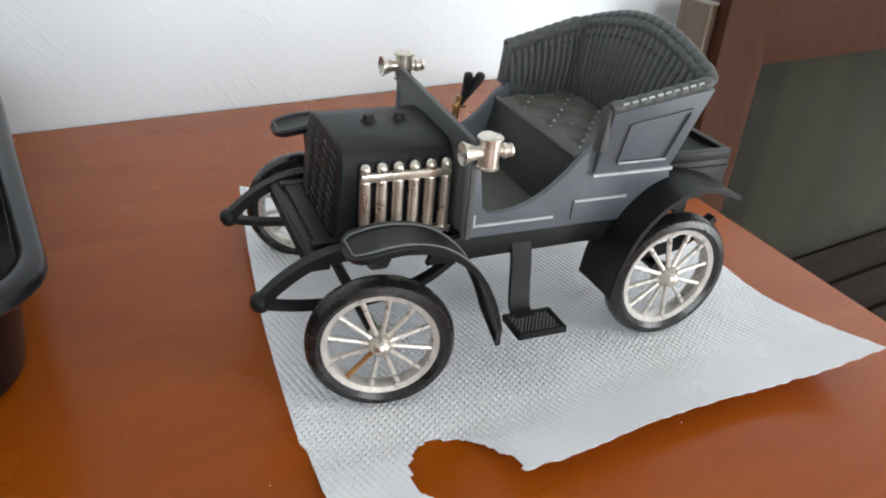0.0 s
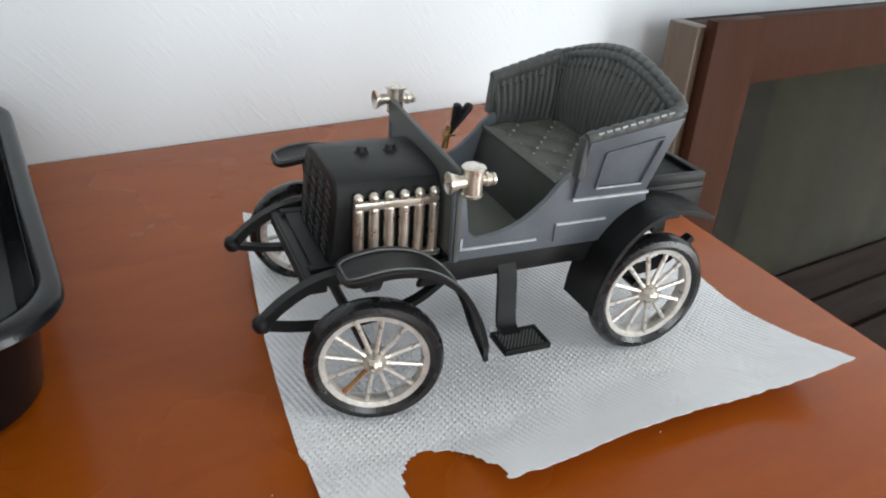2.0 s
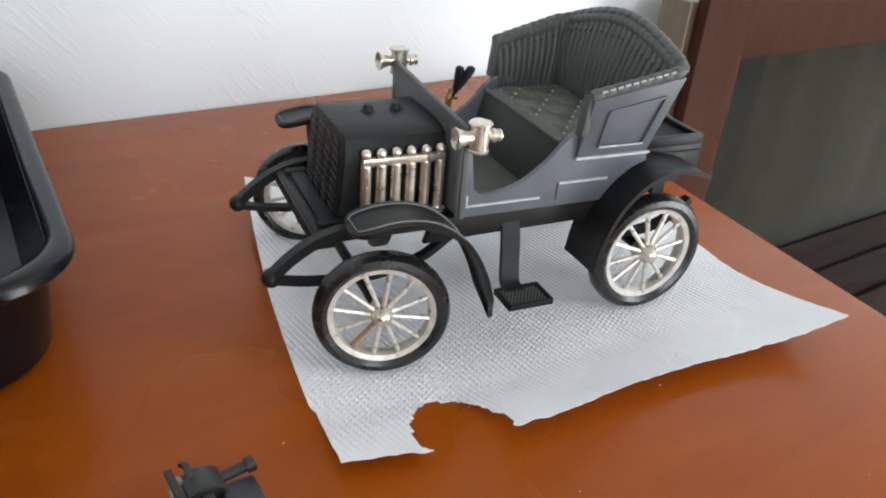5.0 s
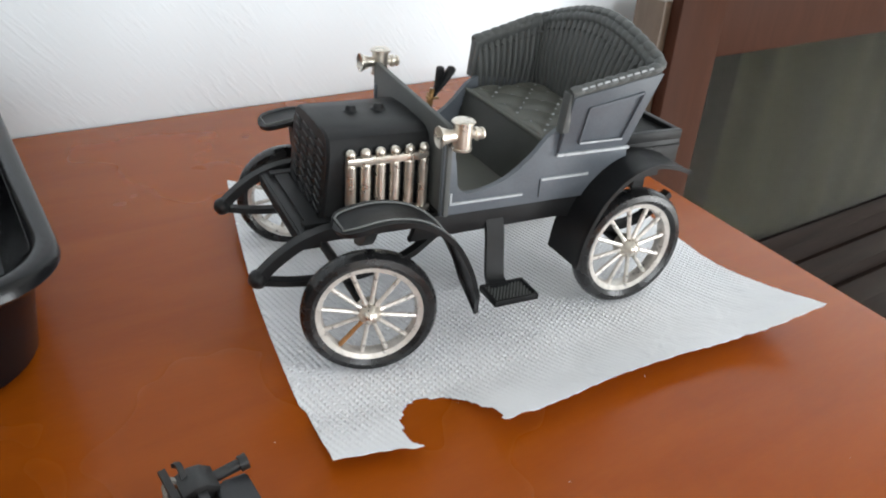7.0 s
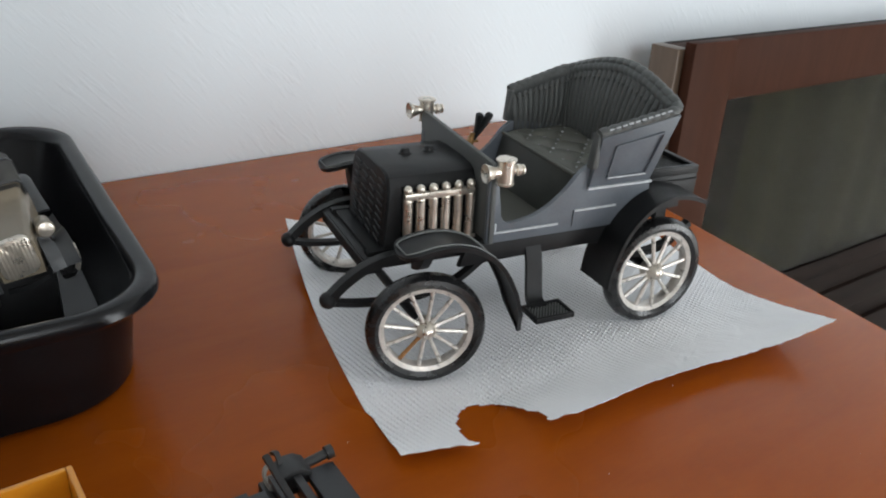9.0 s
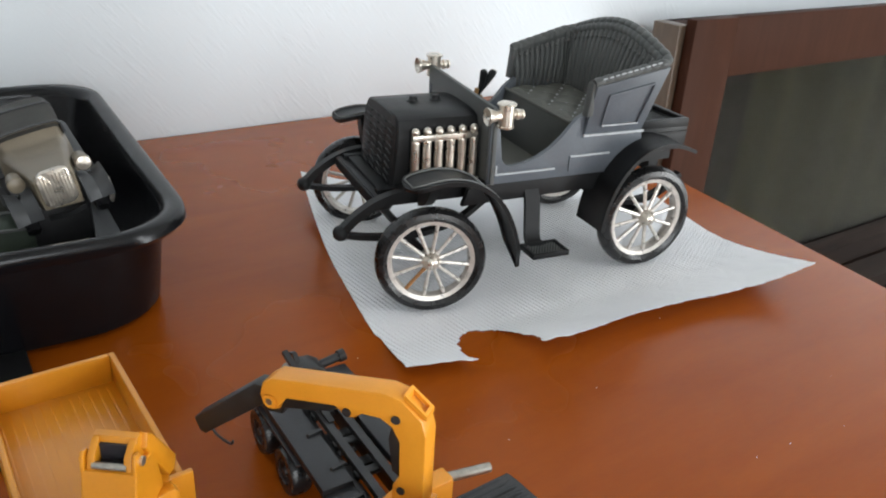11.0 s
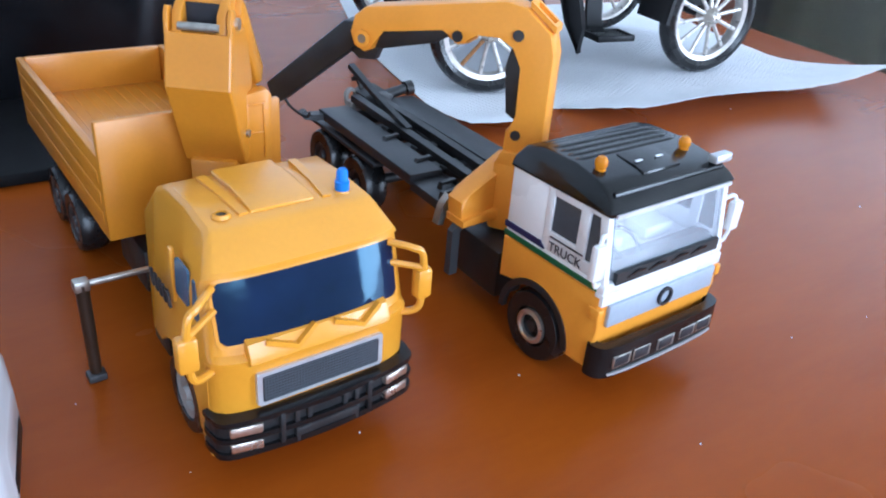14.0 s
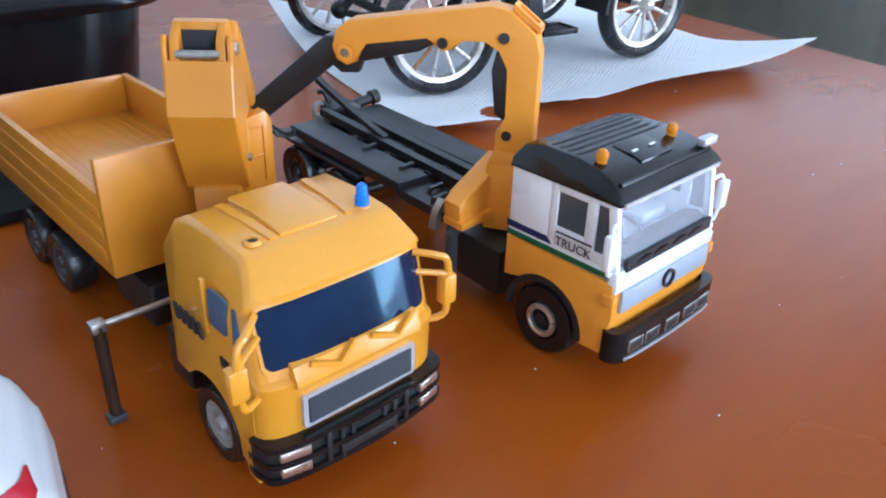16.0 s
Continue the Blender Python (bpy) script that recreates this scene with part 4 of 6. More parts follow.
# lamps on the dash board
for s in (-1, 1):
    m = Matrix.Translation((5.15, s * 5.5, 11.45 + (0.55 if s > 0 else 0.0))) @ Matrix.Scale(0.8, 4)
    body = part("lamp", lathe(B(), [(0.0, 1.0), (0.25, 1.02), (0.62, 0.98), (0.74, 0.88), (0.74, 0.78), (0.6, 0.74), (0.6, -0.75), (0.66, -0.8), (0.62, -0.95), (0.0, -1.0)], 24, m), CHROME, car, "silver-plated carriage lamp")
    mx = m @ pose(0, 0, 0, 0, -90, 0)
    part("lens_hood", lathe(B(), [(0.0, 0.5), (0.36, 0.5), (0.38, 0.85), (0.45, 1.0), (0.62, 1.5), (0.68, 1.52), (0.66, 1.6), (0.5, 1.52), (0.0, 1.4)], 20, mx), CHROME, body)
    part("rear_lens", lathe(B(), [(0.0, -0.5), (0.26, -0.5), (0.28, -0.75), (0.42, -0.8), (0.44, -1.0), (0.3, -1.05), (0.3, -1.2), (0.4, -1.25), (0.36, -1.4), (0.0, -1.45)], 18, mx), CHROME, body)
    part("bracket", sweep(B(), [(4.9, s * 4.9, 11.3), (5.1, s * 5.2, 11.3)], rect(0.3, 0.3)), CHROME, body)

# hand levers on the far side
bm = B()
rod(bm, (8.3, 5.25, 8.8), (8.55, 5.25, 10.2), 0.22, 0.18)
box(bm, 8.2, 8.9, 5.0, 5.5, 9.55, 9.7, 0.03)
box(bm, 8.3, 8.45, 4.95, 5.55, 9.2, 9.9, 0.03)
lever = part("lever_stand", bm, BRASS, car, "tarnished brass lever stand")
for dx, dz in ((-0.2, 0.05), (0.35, 0.0)):
    part("lever_paddle", sweep(B(), smooth_path([(8.6, 5.25, 9.7), (8.95 + dx * 0.4, 5.25, 10.4), (9.25 + dx * 1.3, 5.25, 11.25 + dz), (9.3 + dx * 1.5, 5.25, 11.5 + dz)], 4), [circle(q, 10, q * 0.7) for q in [0.2 + 0.17 * math.sin(math.pi * min(1.0, i / 12) ** 1.5) if i < 12 else 0.12 for i in range(13)]]), BLACK, lever)

# ---- black tub with toys, flat black tray in front of it ----


def ring_loft(bm, loops, cap_first=False, cap_last=False):
    rings = [[bm.verts.new(p) for p in loop] for loop in loops]
    k = len(rings[0])
    for a, b in zip(rings, rings[1:]):
        for j in range(k):
            bm.faces.new((a[j], a[(j + 1) % k], b[(j + 1) % k], b[j]))
    if cap_first:
        bm.faces.new(rings[0])
    if cap_last:
        bm.faces.new(rings[-1])
    return bm


def level(x0, x1, y0, y1, r, z, seg=10):
    return [(x, y, z) for x, y in rounded(x0, x1, y0, y1, r, seg)]


tub = thing("plastic_tub", 0, 0, 0.0, -1.5, "black plastic tub filled with old toys, on the desk", "tub")
bm = ring_loft(B(), [level(-36, -0.3, 32.9, 61.5, 4.6, 0.05), level(-36.8, 0.15, 32.4, 62.1, 4.9, 0.35), level(-38.2, 0.6, 31.8, 63.6, 4.6, 5.6), level(-38.25, 0.65, 31.85, 63.65, 4.6, 6.0),
               level(-38.1, 0.5, 32.0, 63.45, 4.4, 6.0), level(-38.05, 0.45, 32.05, 63.4, 4.4, 5.7), level(-36.6, -0.5, 33.5, 61.9, 4.5, 0.6), level(-35.6, -1.3, 34.5, 61.0, 4.5, 0.35)], True, True)
part("shell", bm, TUBBLACK, tub, "", 50)
loops = [level(-38.3, 0.7, 31.8, 63.7, 4.6, 5.72), level(-39.0, 1.45, 31.0, 64.4, 4.4, 5.68), level(-39.2, 1.7, 30.8, 64.6, 4.4, 6.0),
         level(-39.0, 1.6, 30.9, 64.5, 4.4, 6.5), level(-38.8, 1.4, 31.1, 64.3, 4.3, 6.66), level(-38.4, 0.95, 31.55, 63.85, 4.3, 6.6), level(-38.05, 0.6, 31.9, 63.5, 4.3, 6.35), level(-38.05, 0.5, 32.0, 63.42, 4.3, 5.9)]
part("rim", ring_loft(B(), loops + [loops[0]]), TUBBLACK, tub, "glossy rolled rim", 50)
mat_ = tagged(obj("flat_tray", box(B(), -48, -7.0, 23.6, 32.6, 0, 0.55, 0.15), MATBLACK, None), "thin flat black plastic tray lying on the desk", "tray")

# stations: x from the rear, half width, sill, belt height, roof height, roof half width
COUPE = [(0.0, 1.1, 1.5, 2.6, 2.7, 0.8), (0.12, 1.65, 1.2, 3.05, 3.25, 1.3), (0.45, 2.15, 1.0, 3.4, 3.8, 1.7), (1.0, 2.52, 0.9, 3.65, 4.35, 1.95), (1.9, 2.82, 0.8, 3.8, 4.95, 2.02), (3.2, 2.97, 0.75, 3.8, 5.35, 2.02), (4.8, 3.02, 0.75, 3.75, 5.55, 2.0),
         (6.5, 3.04, 0.75, 3.7, 5.6, 2.05), (8.2, 3.04, 0.75, 3.6, 5.4, 2.05), (9.4, 3.02, 0.75, 3.55, 4.55, 2.1), (10.6, 2.98, 0.75, 3.5, 3.8, 2.2), (12.6, 2.85, 0.8, 3.3, 3.5, 2.1), (14.2, 2.5, 0.9, 2.8, 3.0, 1.8), (14.8, 1.9, 1.1, 2.2, 2.4, 1.3)]
SPORT = [(0.0, 1.7, 1.2, 2.6, 2.75, 1.4), (0.3, 2.2, 0.9, 3.0, 3.2, 1.7), (1.0, 2.6, 0.8, 3.2, 3.45, 1.8), (2.2, 2.75, 0.7, 3.2, 4.05, 1.75), (3.8, 2.75, 0.7, 3.15, 4.45, 1.75), (6.0, 2.72, 0.7, 3.1, 4.5, 1.8), (7.6, 2.7, 0.7, 3.05, 4.1, 1.85),
         (9.2, 2.68, 0.7, 2.95, 3.2, 2.0), (11.0, 2.55, 0.7, 2.7, 2.85, 1.9), (12.0, 2.2, 0.8, 2.2, 2.35, 1.6), (12.4, 1.7, 0.9, 1.8, 1.95, 1.2)]
ROADSTER = [(0.0, 1.7, 1.4, 3.2, 3.3, 1.3), (0.5, 2.0, 1.2, 3.6, 4.3, 1.6), (1.4, 2.2, 1.1, 3.8, 5.2, 1.95), (3.0, 2.3, 1.1, 3.85, 5.5, 2.1), (5.2, 2.3, 1.1, 3.85, 5.45, 2.1), (7.2, 2.2, 1.1, 3.8, 5.05, 2.0),
            (8.0, 2.0, 1.1, 3.8, 4.2, 1.6), (9.6, 1.75, 1.2, 3.7, 3.95, 1.35), (12.6, 1.25, 1.3, 3.6, 3.8, 0.95), (13.0, 1.15, 1.4, 3.5, 3.7, 0.85)]


def station(table, x):
    x = min(max(x, table[0][0]), table[-1][0])
    for a, b in zip(table, table[1:]):
        if x <= b[0]:
            f = (x - a[0]) / (b[0] - a[0])
            f = f * f * (3 - 2 * f) * 0.35 + f * 0.65
            return [p + (q - p) * f for p, q in zip(a[1:], b[1:])]
    return list(table[-1][1:])


def hull(table, x, v, off=0.0):
    """A point on a car's skin: v from 0 (sill) over 0.55 (belt) to 1 (middle of the roof); negative v is the other side."""
    w, z0, zb, zr, wr = station(table, x)
    keys = [(0.0, w * 0.93, z0), (0.12, w * 0.985, z0 + 0.25 * (zb - z0)), (0.35, w, z0 + 0.62 * (zb - z0)), (0.5, w * 0.975, z0 + 0.93 * (zb - z0)), (0.56, w * 0.94, zb),
            (0.78, wr, zb + 0.82 * (zr - zb)), (0.84, wr * 0.9, zb + 0.94 * (zr - zb)), (0.92, wr * 0.55, zr - 0.02 * (zr - zb)), (1.0, 0.0, zr)]
    q = abs(v)
    for a, b in zip(keys, keys[1:]):
        if q <= b[0] + 1e-9:
            f = (q - a[0]) / (b[0] - a[0])
            y, z = a[1] + (b[1] - a[1]) * f, a[2] + (b[2] - a[2]) * f
            break
    d = Vector((0, b[2] - a[2], -(b[1] - a[1]))).normalized()
    return Vector((x, (y + d.y * off) * (1 if v >= 0 else -1), z + d.z * off))


def patch(bm, table, x0, x1, v0, v1, off, nx=10, nv=8, skew=0.0):
    """A pane on a car's skin, lying a little proud of it."""
    got = []
    for i in range(nx + 1):
        row = []
        for j in range(nv + 1):
            fx, fv = i / nx, j / nv
            v = v0 + (v1 - v0) * fv
            x = x0 + (x1 - x0) * fx + skew * fv
            edge = min(fx, 1 - fx, fv, 1 - fv) == 0
            row.append(bm.verts.new(hull(table, x, v, -0.03 if edge else off)))
        got.append(row)
    for i in range(nx):
        for j in range(nv):
            bm.faces.new((got[i][j], got[i + 1][j], got[i + 1][j + 1], got[i][j + 1]))
    return bm


def car_skin(table, steps=70):
    bm = B()
    x0, x1 = table[0][0], table[-1][0]
    vs = [0.0, 0.06, 0.12, 0.24, 0.35, 0.44, 0.5, 0.53, 0.56, 0.63, 0.7, 0.78, 0.81, 0.84, 0.88, 0.92, 0.96, 1.0]
    seq = [-v for v in reversed(vs)] and ([v for v in vs] + [-v for v in reversed(vs[:-1])])
    rings = []
    for i in range(steps + 1):
        x = x0 + (x1 - x0) * (0.5 - 0.5 * math.cos(math.pi * i / steps))
        rings.append([bm.verts.new(hull(table, x, v)) for v in seq])
    for a, b in zip(rings, rings[1:]):
        for j in range(len(a)):
            bm.faces.new((a[j], a[(j + 1) % len(a)], b[(j + 1) % len(a)], b[j]))
    bm.faces.new(rings[0])
    bm.faces.new(rings[-1])
    return bm


def toy_wheel(parent, x, y, z, r, w, rim_mat, hole=0.55, side=-1, axis=0):
    """A toy's wheel; its axle lies along y (axis 0) or x (axis 90)."""
    t = pose(0, 0, 0, 90 if side < 0 else -90)
    prof = [(r * 0.62, -w / 2), (r * 0.93, -w / 2), (r, -w * 0.3), (r, w * 0.3), (r * 0.93, w / 2), (r * hole + 0.06, w / 2), (r * hole, w * 0.36), (r * hole, -w * 0.3)]
    wheel = part("wheel", lathe(B(), prof, 28, t, closed=True), RUBBER, parent)
    wheel.matrix_basis = at(x, y, z, 0, 0, -axis)
    part("rim", lathe(B(), [(0, w * 0.5), (r * 0.16, w * 0.5), (r * 0.2, w * 0.34), (r * 0.36, w * 0.3), (r * 0.42, w * 0.42), (r * hole, w * 0.46), (r * hole, -w * 0.3), (0, -w * 0.3)], 24, t), rim_mat, wheel)
    return wheel


def crescent(table, line, side):
    """A tail lamp that bends round the corner, along (x, v) stations."""
    bm, rows, n = B(), [], 24
    for i in range(n + 1):
        f = i / n * (len(line) - 1)
        k = min(int(f), len(line) - 2)
        x, v = (a + (b - a) * (f - k) for a, b in zip(line[k], line[k + 1]))
        d = 0.2 * math.sin(math.pi * (0.04 + 0.92 * i / n)) ** 1.1
        rows.append([bm.verts.new(hull(table, x + d * g, side * (v - (0.24 if side < 0 else 0.0) + 0.035 * g * math.sin(math.pi * i / n)), 0.05 if abs(g) < 1 else -0.03)) for g in (-1, -0.8, 0, 0.8, 1)])
    for a, b in zip(rows, rows[1:]):
        for j in range(4):
            bm.faces.new((a[j], a[j + 1], b[j + 1], b[j]))
    return bm


def band(table, x0, x1, v0, v1, side, taper):
    """A side window with a rounded rear end and a raked front end."""
    bm, rows, nx, nv = B(), [], 28, 6
    for i in range(nx + 1):
        f = i / nx
        x = x0 + (x1 - x0) * f
        k = math.sqrt(max(0.02, 1 - max(0.0, 1 - (x - x0) / taper) ** 2))
        m = min(1.0, max(0.04, (x1 - x) / 1.6))
        lo, hi = v0 + (v1 - v0) * 0.3 * (1 - k), v1 - (v1 - v0) * (0.7 * (1 - k) + (1 - m))
        rows.append([bm.verts.new(hull(table, x, side * (lo + (hi - lo) * j / nv), -0.03 if i in (0, nx) or j in (0, nv) else 0.03)) for j in range(nv + 1)])
    for a, b in zip(rows, rows[1:]):
        for j in range(nv):
            bm.faces.new((a[j], a[j + 1], b[j + 1], b[j]))
    return bm


def toy_car(name, table, x, y, rz, paint, label, windows, posts, rear, front_glass, wheel_x, wheel_r, lamps):
    root = thing(name, x, y, 0.0, rz, label, "toy car")
    part("body", car_skin(table), paint, root, "", 50)
    for (a, b, v0, v1, sk) in windows:
        for s in (1, -1):
            part("side_window", band(table, a, b, v0, v1, s, sk), GREYWIN, root)
    for px in posts:
        for s in (1, -1):
            v0, v1 = windows[0][2], windows[0][3]
            part("window_post", patch(B(), table, px, px + 0.14, s * v0, s * v1, 0.06, 2, 6, 0.12), paint, root)
    bm = B()
    x0, x1, vm = rear
    nx, nv = 10, 16
    for (u0, u1, vv, nm) in ((x0, x1, vm, "rear_window"), (front_glass[0], front_glass[1], front_glass[2], "windscreen")):
        bm = B()
        rows = []
        for i in range(nx + 1):
            fx = i / nx
            row = []
            for j in range(nv + 1):
                s = -1 + 2 * j / nv
                v = 1 - (1 - vv) * abs(s) * (0.8 + 0.2 * min(1.0, 3 * fx))
                cx = u0 + (u1 - u0) * fx + (0.65 * abs(s) ** 3 if nm == "rear_window" else 0.0) * (1 - fx)
                edge = i in (0, nx) or j in (0, nv)
                p = hull(table, cx, v, 0.0 if edge else 0.05)
                row.append(bm.verts.new((p.x, p.y * (1 if s >= 0 else -1), p.z + (0.0 if edge else 0.02))))
            rows.append(row)
        for i in range(nx):
            for j in range(nv):
                bm.faces.new((rows[i][j], rows[i + 1][j], rows[i + 1][j + 1], rows[i][j + 1]))
        part(nm, bm, GREYWIN, root, "", 60)
    for wx in wheel_x:
        for s in (-1, 1):
            hw = station(table, wx)[0]
            part("wheel_arch", rod(B(), (wx, s * (hw - 0.9), wheel_r + 0.05), (wx, s * (hw + 0.03), wheel_r + 0.05), wheel_r * 1.16, None, 28), BLACK, root)
            toy_wheel(root, wx, s * (hw - 0.28), wheel_r, wheel_r, 0.8, SILVER, 0.72, s)
    for s in (1, -1):
        part("tail_lamp", crescent(table, lamps, s), RED, root, "red tail lamp")
    part("bumper_strip", box(B(), table[0][0] - 0.02, table[0][0] + 0.5, -table[0][1] * 0.95, table[0][1] * 0.95, table[0][2], table[0][2] + 0.5, 0.1), BLACK, root)
    return root


coupe = toy_car("white_coupe_car", COUPE, -12.1, 6.3, 170, CARWHITE, "glossy white toy SUV coupe with grey windows",
        [(2.5, 9.3, 0.59, 0.735, 1.6)], (4.1, 6.4), (0.95, 2.75, 0.83), (8.4, 10.3, 0.83), (2.9, 11.9), 1.2, ((1.35, 0.59), (1.1, 0.63), (0.85, 0.68), (0.6, 0.75), (0.46, 0.83), (0.44, 0.9)))
coupe.matrix_basis = coupe.matrix_basis @ Matrix.Diagonal((1.0, 1.0, 1.04, 1))
toy_car("yellow_sports_car", [tuple(1.1 * k for k in row) for row in SPORT], -17.0, 15.5, 168, CARYELLOW, "glossy yellow toy sports car with grey windows",
        [(2.4, 7.8, 0.59, 0.775, 1.4)], (4.6,), (1.2, 3.6, 0.8), (7.4, 9.0, 0.82), (2.4, 9.9), 1.05, ((1.5, 0.5), (0.9, 0.53), (0.55, 0.58), (0.35, 0.66), (0.3, 0.75)))

# vintage car lying in the tub, its front towards the near side
vin = thing("vintage_toy_car", -4.9, 49.2, 4.5, -86.5, "beige vintage toy car with grey roof and chrome grille", "toy car")
vin.matrix_basis = at(-3.5, 49.3, 4.9, 12, 0, -88) @ Matrix.Scale(0.92, 4)
part("body", car_skin(ROADSTER, 60), BEIGE, vin, "", 45)
bm = B()
rows = []
for i in range(13):
    x = 0.45 + 7.1 * i / 12
    rows.append([bm.verts.new(hull(ROADSTER, x, v, 0.08)) for v in (0.6, 0.7, 0.78, 0.84, 0.92, 1.0, -0.92, -0.84, -0.78, -0.7, -0.6)])
for a, b in zip(rows, rows[1:]):
    for j in range(10):
        bm.faces.new((a[j], a[j + 1], b[j + 1], b[j]))
bmesh.ops.solidify(bm, geom=bm.faces[:], thickness=0.1)
part("roof", bm, GREYFELT, vin, "dark grey roof")
for x in (4.3, 7.3):
    part("roof_band", sweep(B(), [hull(ROADSTER, x, v, 0.12) for v in (0.62, 0.7, 0.78, 0.84, 0.92, 1.0, -0.92, -0.84, -0.78, -0.7, -0.62)], rect(0.3, 0.12), (1, 0, 0)), TRUCKBLACK, vin)
grille = part("grille", prism(B(), rounded(-0.98, 0.98, 1.7, 4.0, 0.42), "x", 12.7, 13.15, 0.1), CHROME, vin, "chrome radiator grille with upright bars")
for k in range(9):
    part("bar", rod(B(), (13.14, -0.76 + 0.19 * k, 1.85), (13.14, -0.76 + 0.19 * k, 3.8), 0.06, None, 6), CHROME, grille)
for s in (-1, 1):
    lamp_ = part("headlamp", lathe(B(), [(0, 1.0), (0.4, 0.98), (0.5, 0.9), (0.52, 0.7), (0.48, 0.5), (0.44, -0.3), (0.3, -0.62), (0, -0.72)], 18, Matrix.Translation((11.0, s * 2.0, 3.35)) @ pose(0, 0, 0, 0, 90)), BEIGE, vin, "beige headlamp on a wing")
    part("lens", lathe(B(), [(0, 0.1), (0.4, 0.06), (0.6, 0.0), (0.62, -0.14), (0.56, -0.16), (0, -0.1)], 18, Matrix.Translation((12.0, s * 2.0, 3.35)) @ Matrix.Scale(0.72, 4) @ pose(0, 0, 0, 0, 90)), CHROME if s > 0 else BEIGE, lamp_)
    crown = [(-0.78, -0.25), (-0.82, -0.05), (-0.7, 0.14), (-0.4, 0.3), (0, 0.36), (0.4, 0.3), (0.7, 0.14), (0.82, -0.05), (0.78, -0.25), (0.6, -0.1), (0, 0.12), (-0.6, -0.1)]
    part("wing", sweep(B(), smooth_path([(13.25, s * 2.15, 1.3), (13.0, s * 2.15, 2.0), (12.3, s * 2.15, 2.55), (11.4, s * 2.15, 2.65), (10.5, s * 2.15, 2.3), (9.6, s * 2.2, 1.55), (8.4, s * 2.3, 1.1), (5, s * 2.3, 1.0)], 5), crown), TRUCKGREY, vin)
    part("wing", sweep(B(), smooth_path([(-0.6, s * 2.15, 1.5), (0.2, s * 2.15, 2.4), (1.6, s * 2.15, 2.7), (3.0, s * 2.2, 2.0), (4.0, s * 2.3, 1.1)], 5), crown), TRUCKGREY, vin)
    for wx in (1.8, 11.6):
        toy_wheel(vin, wx, s * 2.15, 1.25, 1.35, 0.8, STEEL, 0.55, s)
    part("side_window", patch(B(), ROADSTER, 1.6, 3.1, s * 0.6, s * 0.7, 0.03, 6, 4), DARKGLASS, vin)
    part("side_window", patch(B(), ROADSTER, 3.6, 5.2, s * 0.6, s * 0.7, 0.03, 6, 4), DARKGLASS, vin)
part("bumper", sweep(B(), smooth_path([(13.1, -1.1, 1.15), (13.45, 0, 1.15), (13.1, 1.1, 1.15)], 4), rect(0.3, 0.16), (0, 0, 1)), BLACK, vin)
part("bumper_end", sweep(B(), smooth_path([(13.2, 2.6, 0.9), (12.6, 2.95, 1.3), (11.8, 3.05, 1.8)], 4), rect(0.34, 0.14), (0, 0, 1)), CHROME, vin, "bent chrome bumper end")

# boxes and pieces beside it
def crate(name, x, y, z, rz, lx, ly, lz, mat, label, category, lip=None, bevel=0.12, lean=0.0):
    root = thing(name, x, y, z, rz, label, category)
    root.matrix_basis = at(x, y, z, lean, 0, rz)
    part("body", box(B(), -lx / 2, lx / 2, -ly / 2, ly / 2, 0, lz, bevel), mat, root)
    if lip:
        bm = B()
        for a, b, c, d in ((-lx / 2, lx / 2, -ly / 2, -ly / 2 + 0.16), (-lx / 2, lx / 2, ly / 2 - 0.16, ly / 2), (-lx / 2, -lx / 2 + 0.16, -ly / 2, ly / 2), (lx / 2 - 0.16, lx / 2, -ly / 2, ly / 2)):
            box(bm, a, b, c, d, lz - 0.04, lz + 0.14, 0.03)
        part("rim", bm, lip, root)
    return root


crate("grey_block", -12.2, 41.0, 0.4, 0, 6.2, 5.2, 3.3, GREYFELT, "dark grey moulded plastic block", "toy part", None, 0.3)
crate("tan_box", -12.5, 40.9, 3.7, 3, 3.4, 2.6, 1.2, TAN, "small tan card box with a raised rim", "box", TAN, 0.3)
crate("green_box", -6.5, 40.9, 0.4, -4, 3.2, 3.0, 4.0, MOSS, "dark green box with a thin paler moulded edge", "box", WORN)
crate("green_box", -19.5, 39.5, 0.4, -3, 6.0, 7.0, 4.2, MOSS, "large dark green box with a pale moulded edge", "box", MOSS)
crate("grey_block", -7.0, 46.0, 0.4, 10, 4.2, 4.0, 4.9, OLIVEPALE, "dark grey moulded plastic block", "toy part", None, 0.4, -4)
crate("brown_block", -11.9, 45.4, 0.4, -14, 3.6, 3.4, 5.0, PINKISH, "dull pinkish brown moulded plastic block", "toy part", None, 0.5, 9)
crate("grey_block", -15.5, 53.0, 0.4, 20, 9.5, 9.0, 5.0, GREYFELT, "dark grey moulded plastic block", "toy part", None, 0.6)
crate("dark_block", -29.0, 48.5, 0.4, 5, 9.0, 18.0, 5.0, TRUCKGREY, "dark grey plastic block", "toy part", None, 0.6)
crate("dark_block", -3.9, 44.5, 0.4, 3, 4.0, 10.0, 5.3, TRUCKBLACK, "black plastic block under the vintage car", "toy part", None, 0.4, 0)
bm = B()
bmesh.ops.create_icosphere(bm, subdivisions=6, radius=1.0)
for v in bm.verts:
    d = v.co.copy()
    r = 1 + 0.3 * noise.noise(d * 1.6) + 0.12 * abs(noise.noise(d * 3.5 + Vector((0, 0, 2)))) + 0.035 * abs(noise.noise(d * 9))
    v.co = Vector((d.x * 8.8 * r, d.y * 8.2 * r, max(-1.5, d.z * 3.6 * r + 0.3 * d.x)))
bag = obj("plastic_bag", bm, BAG, None, "", 70)
bag.matrix_basis = at(-13.6, 52.0, 7.2)
tagged(bag, "crumpled clear plastic bag lying on the toys", "plastic bag")

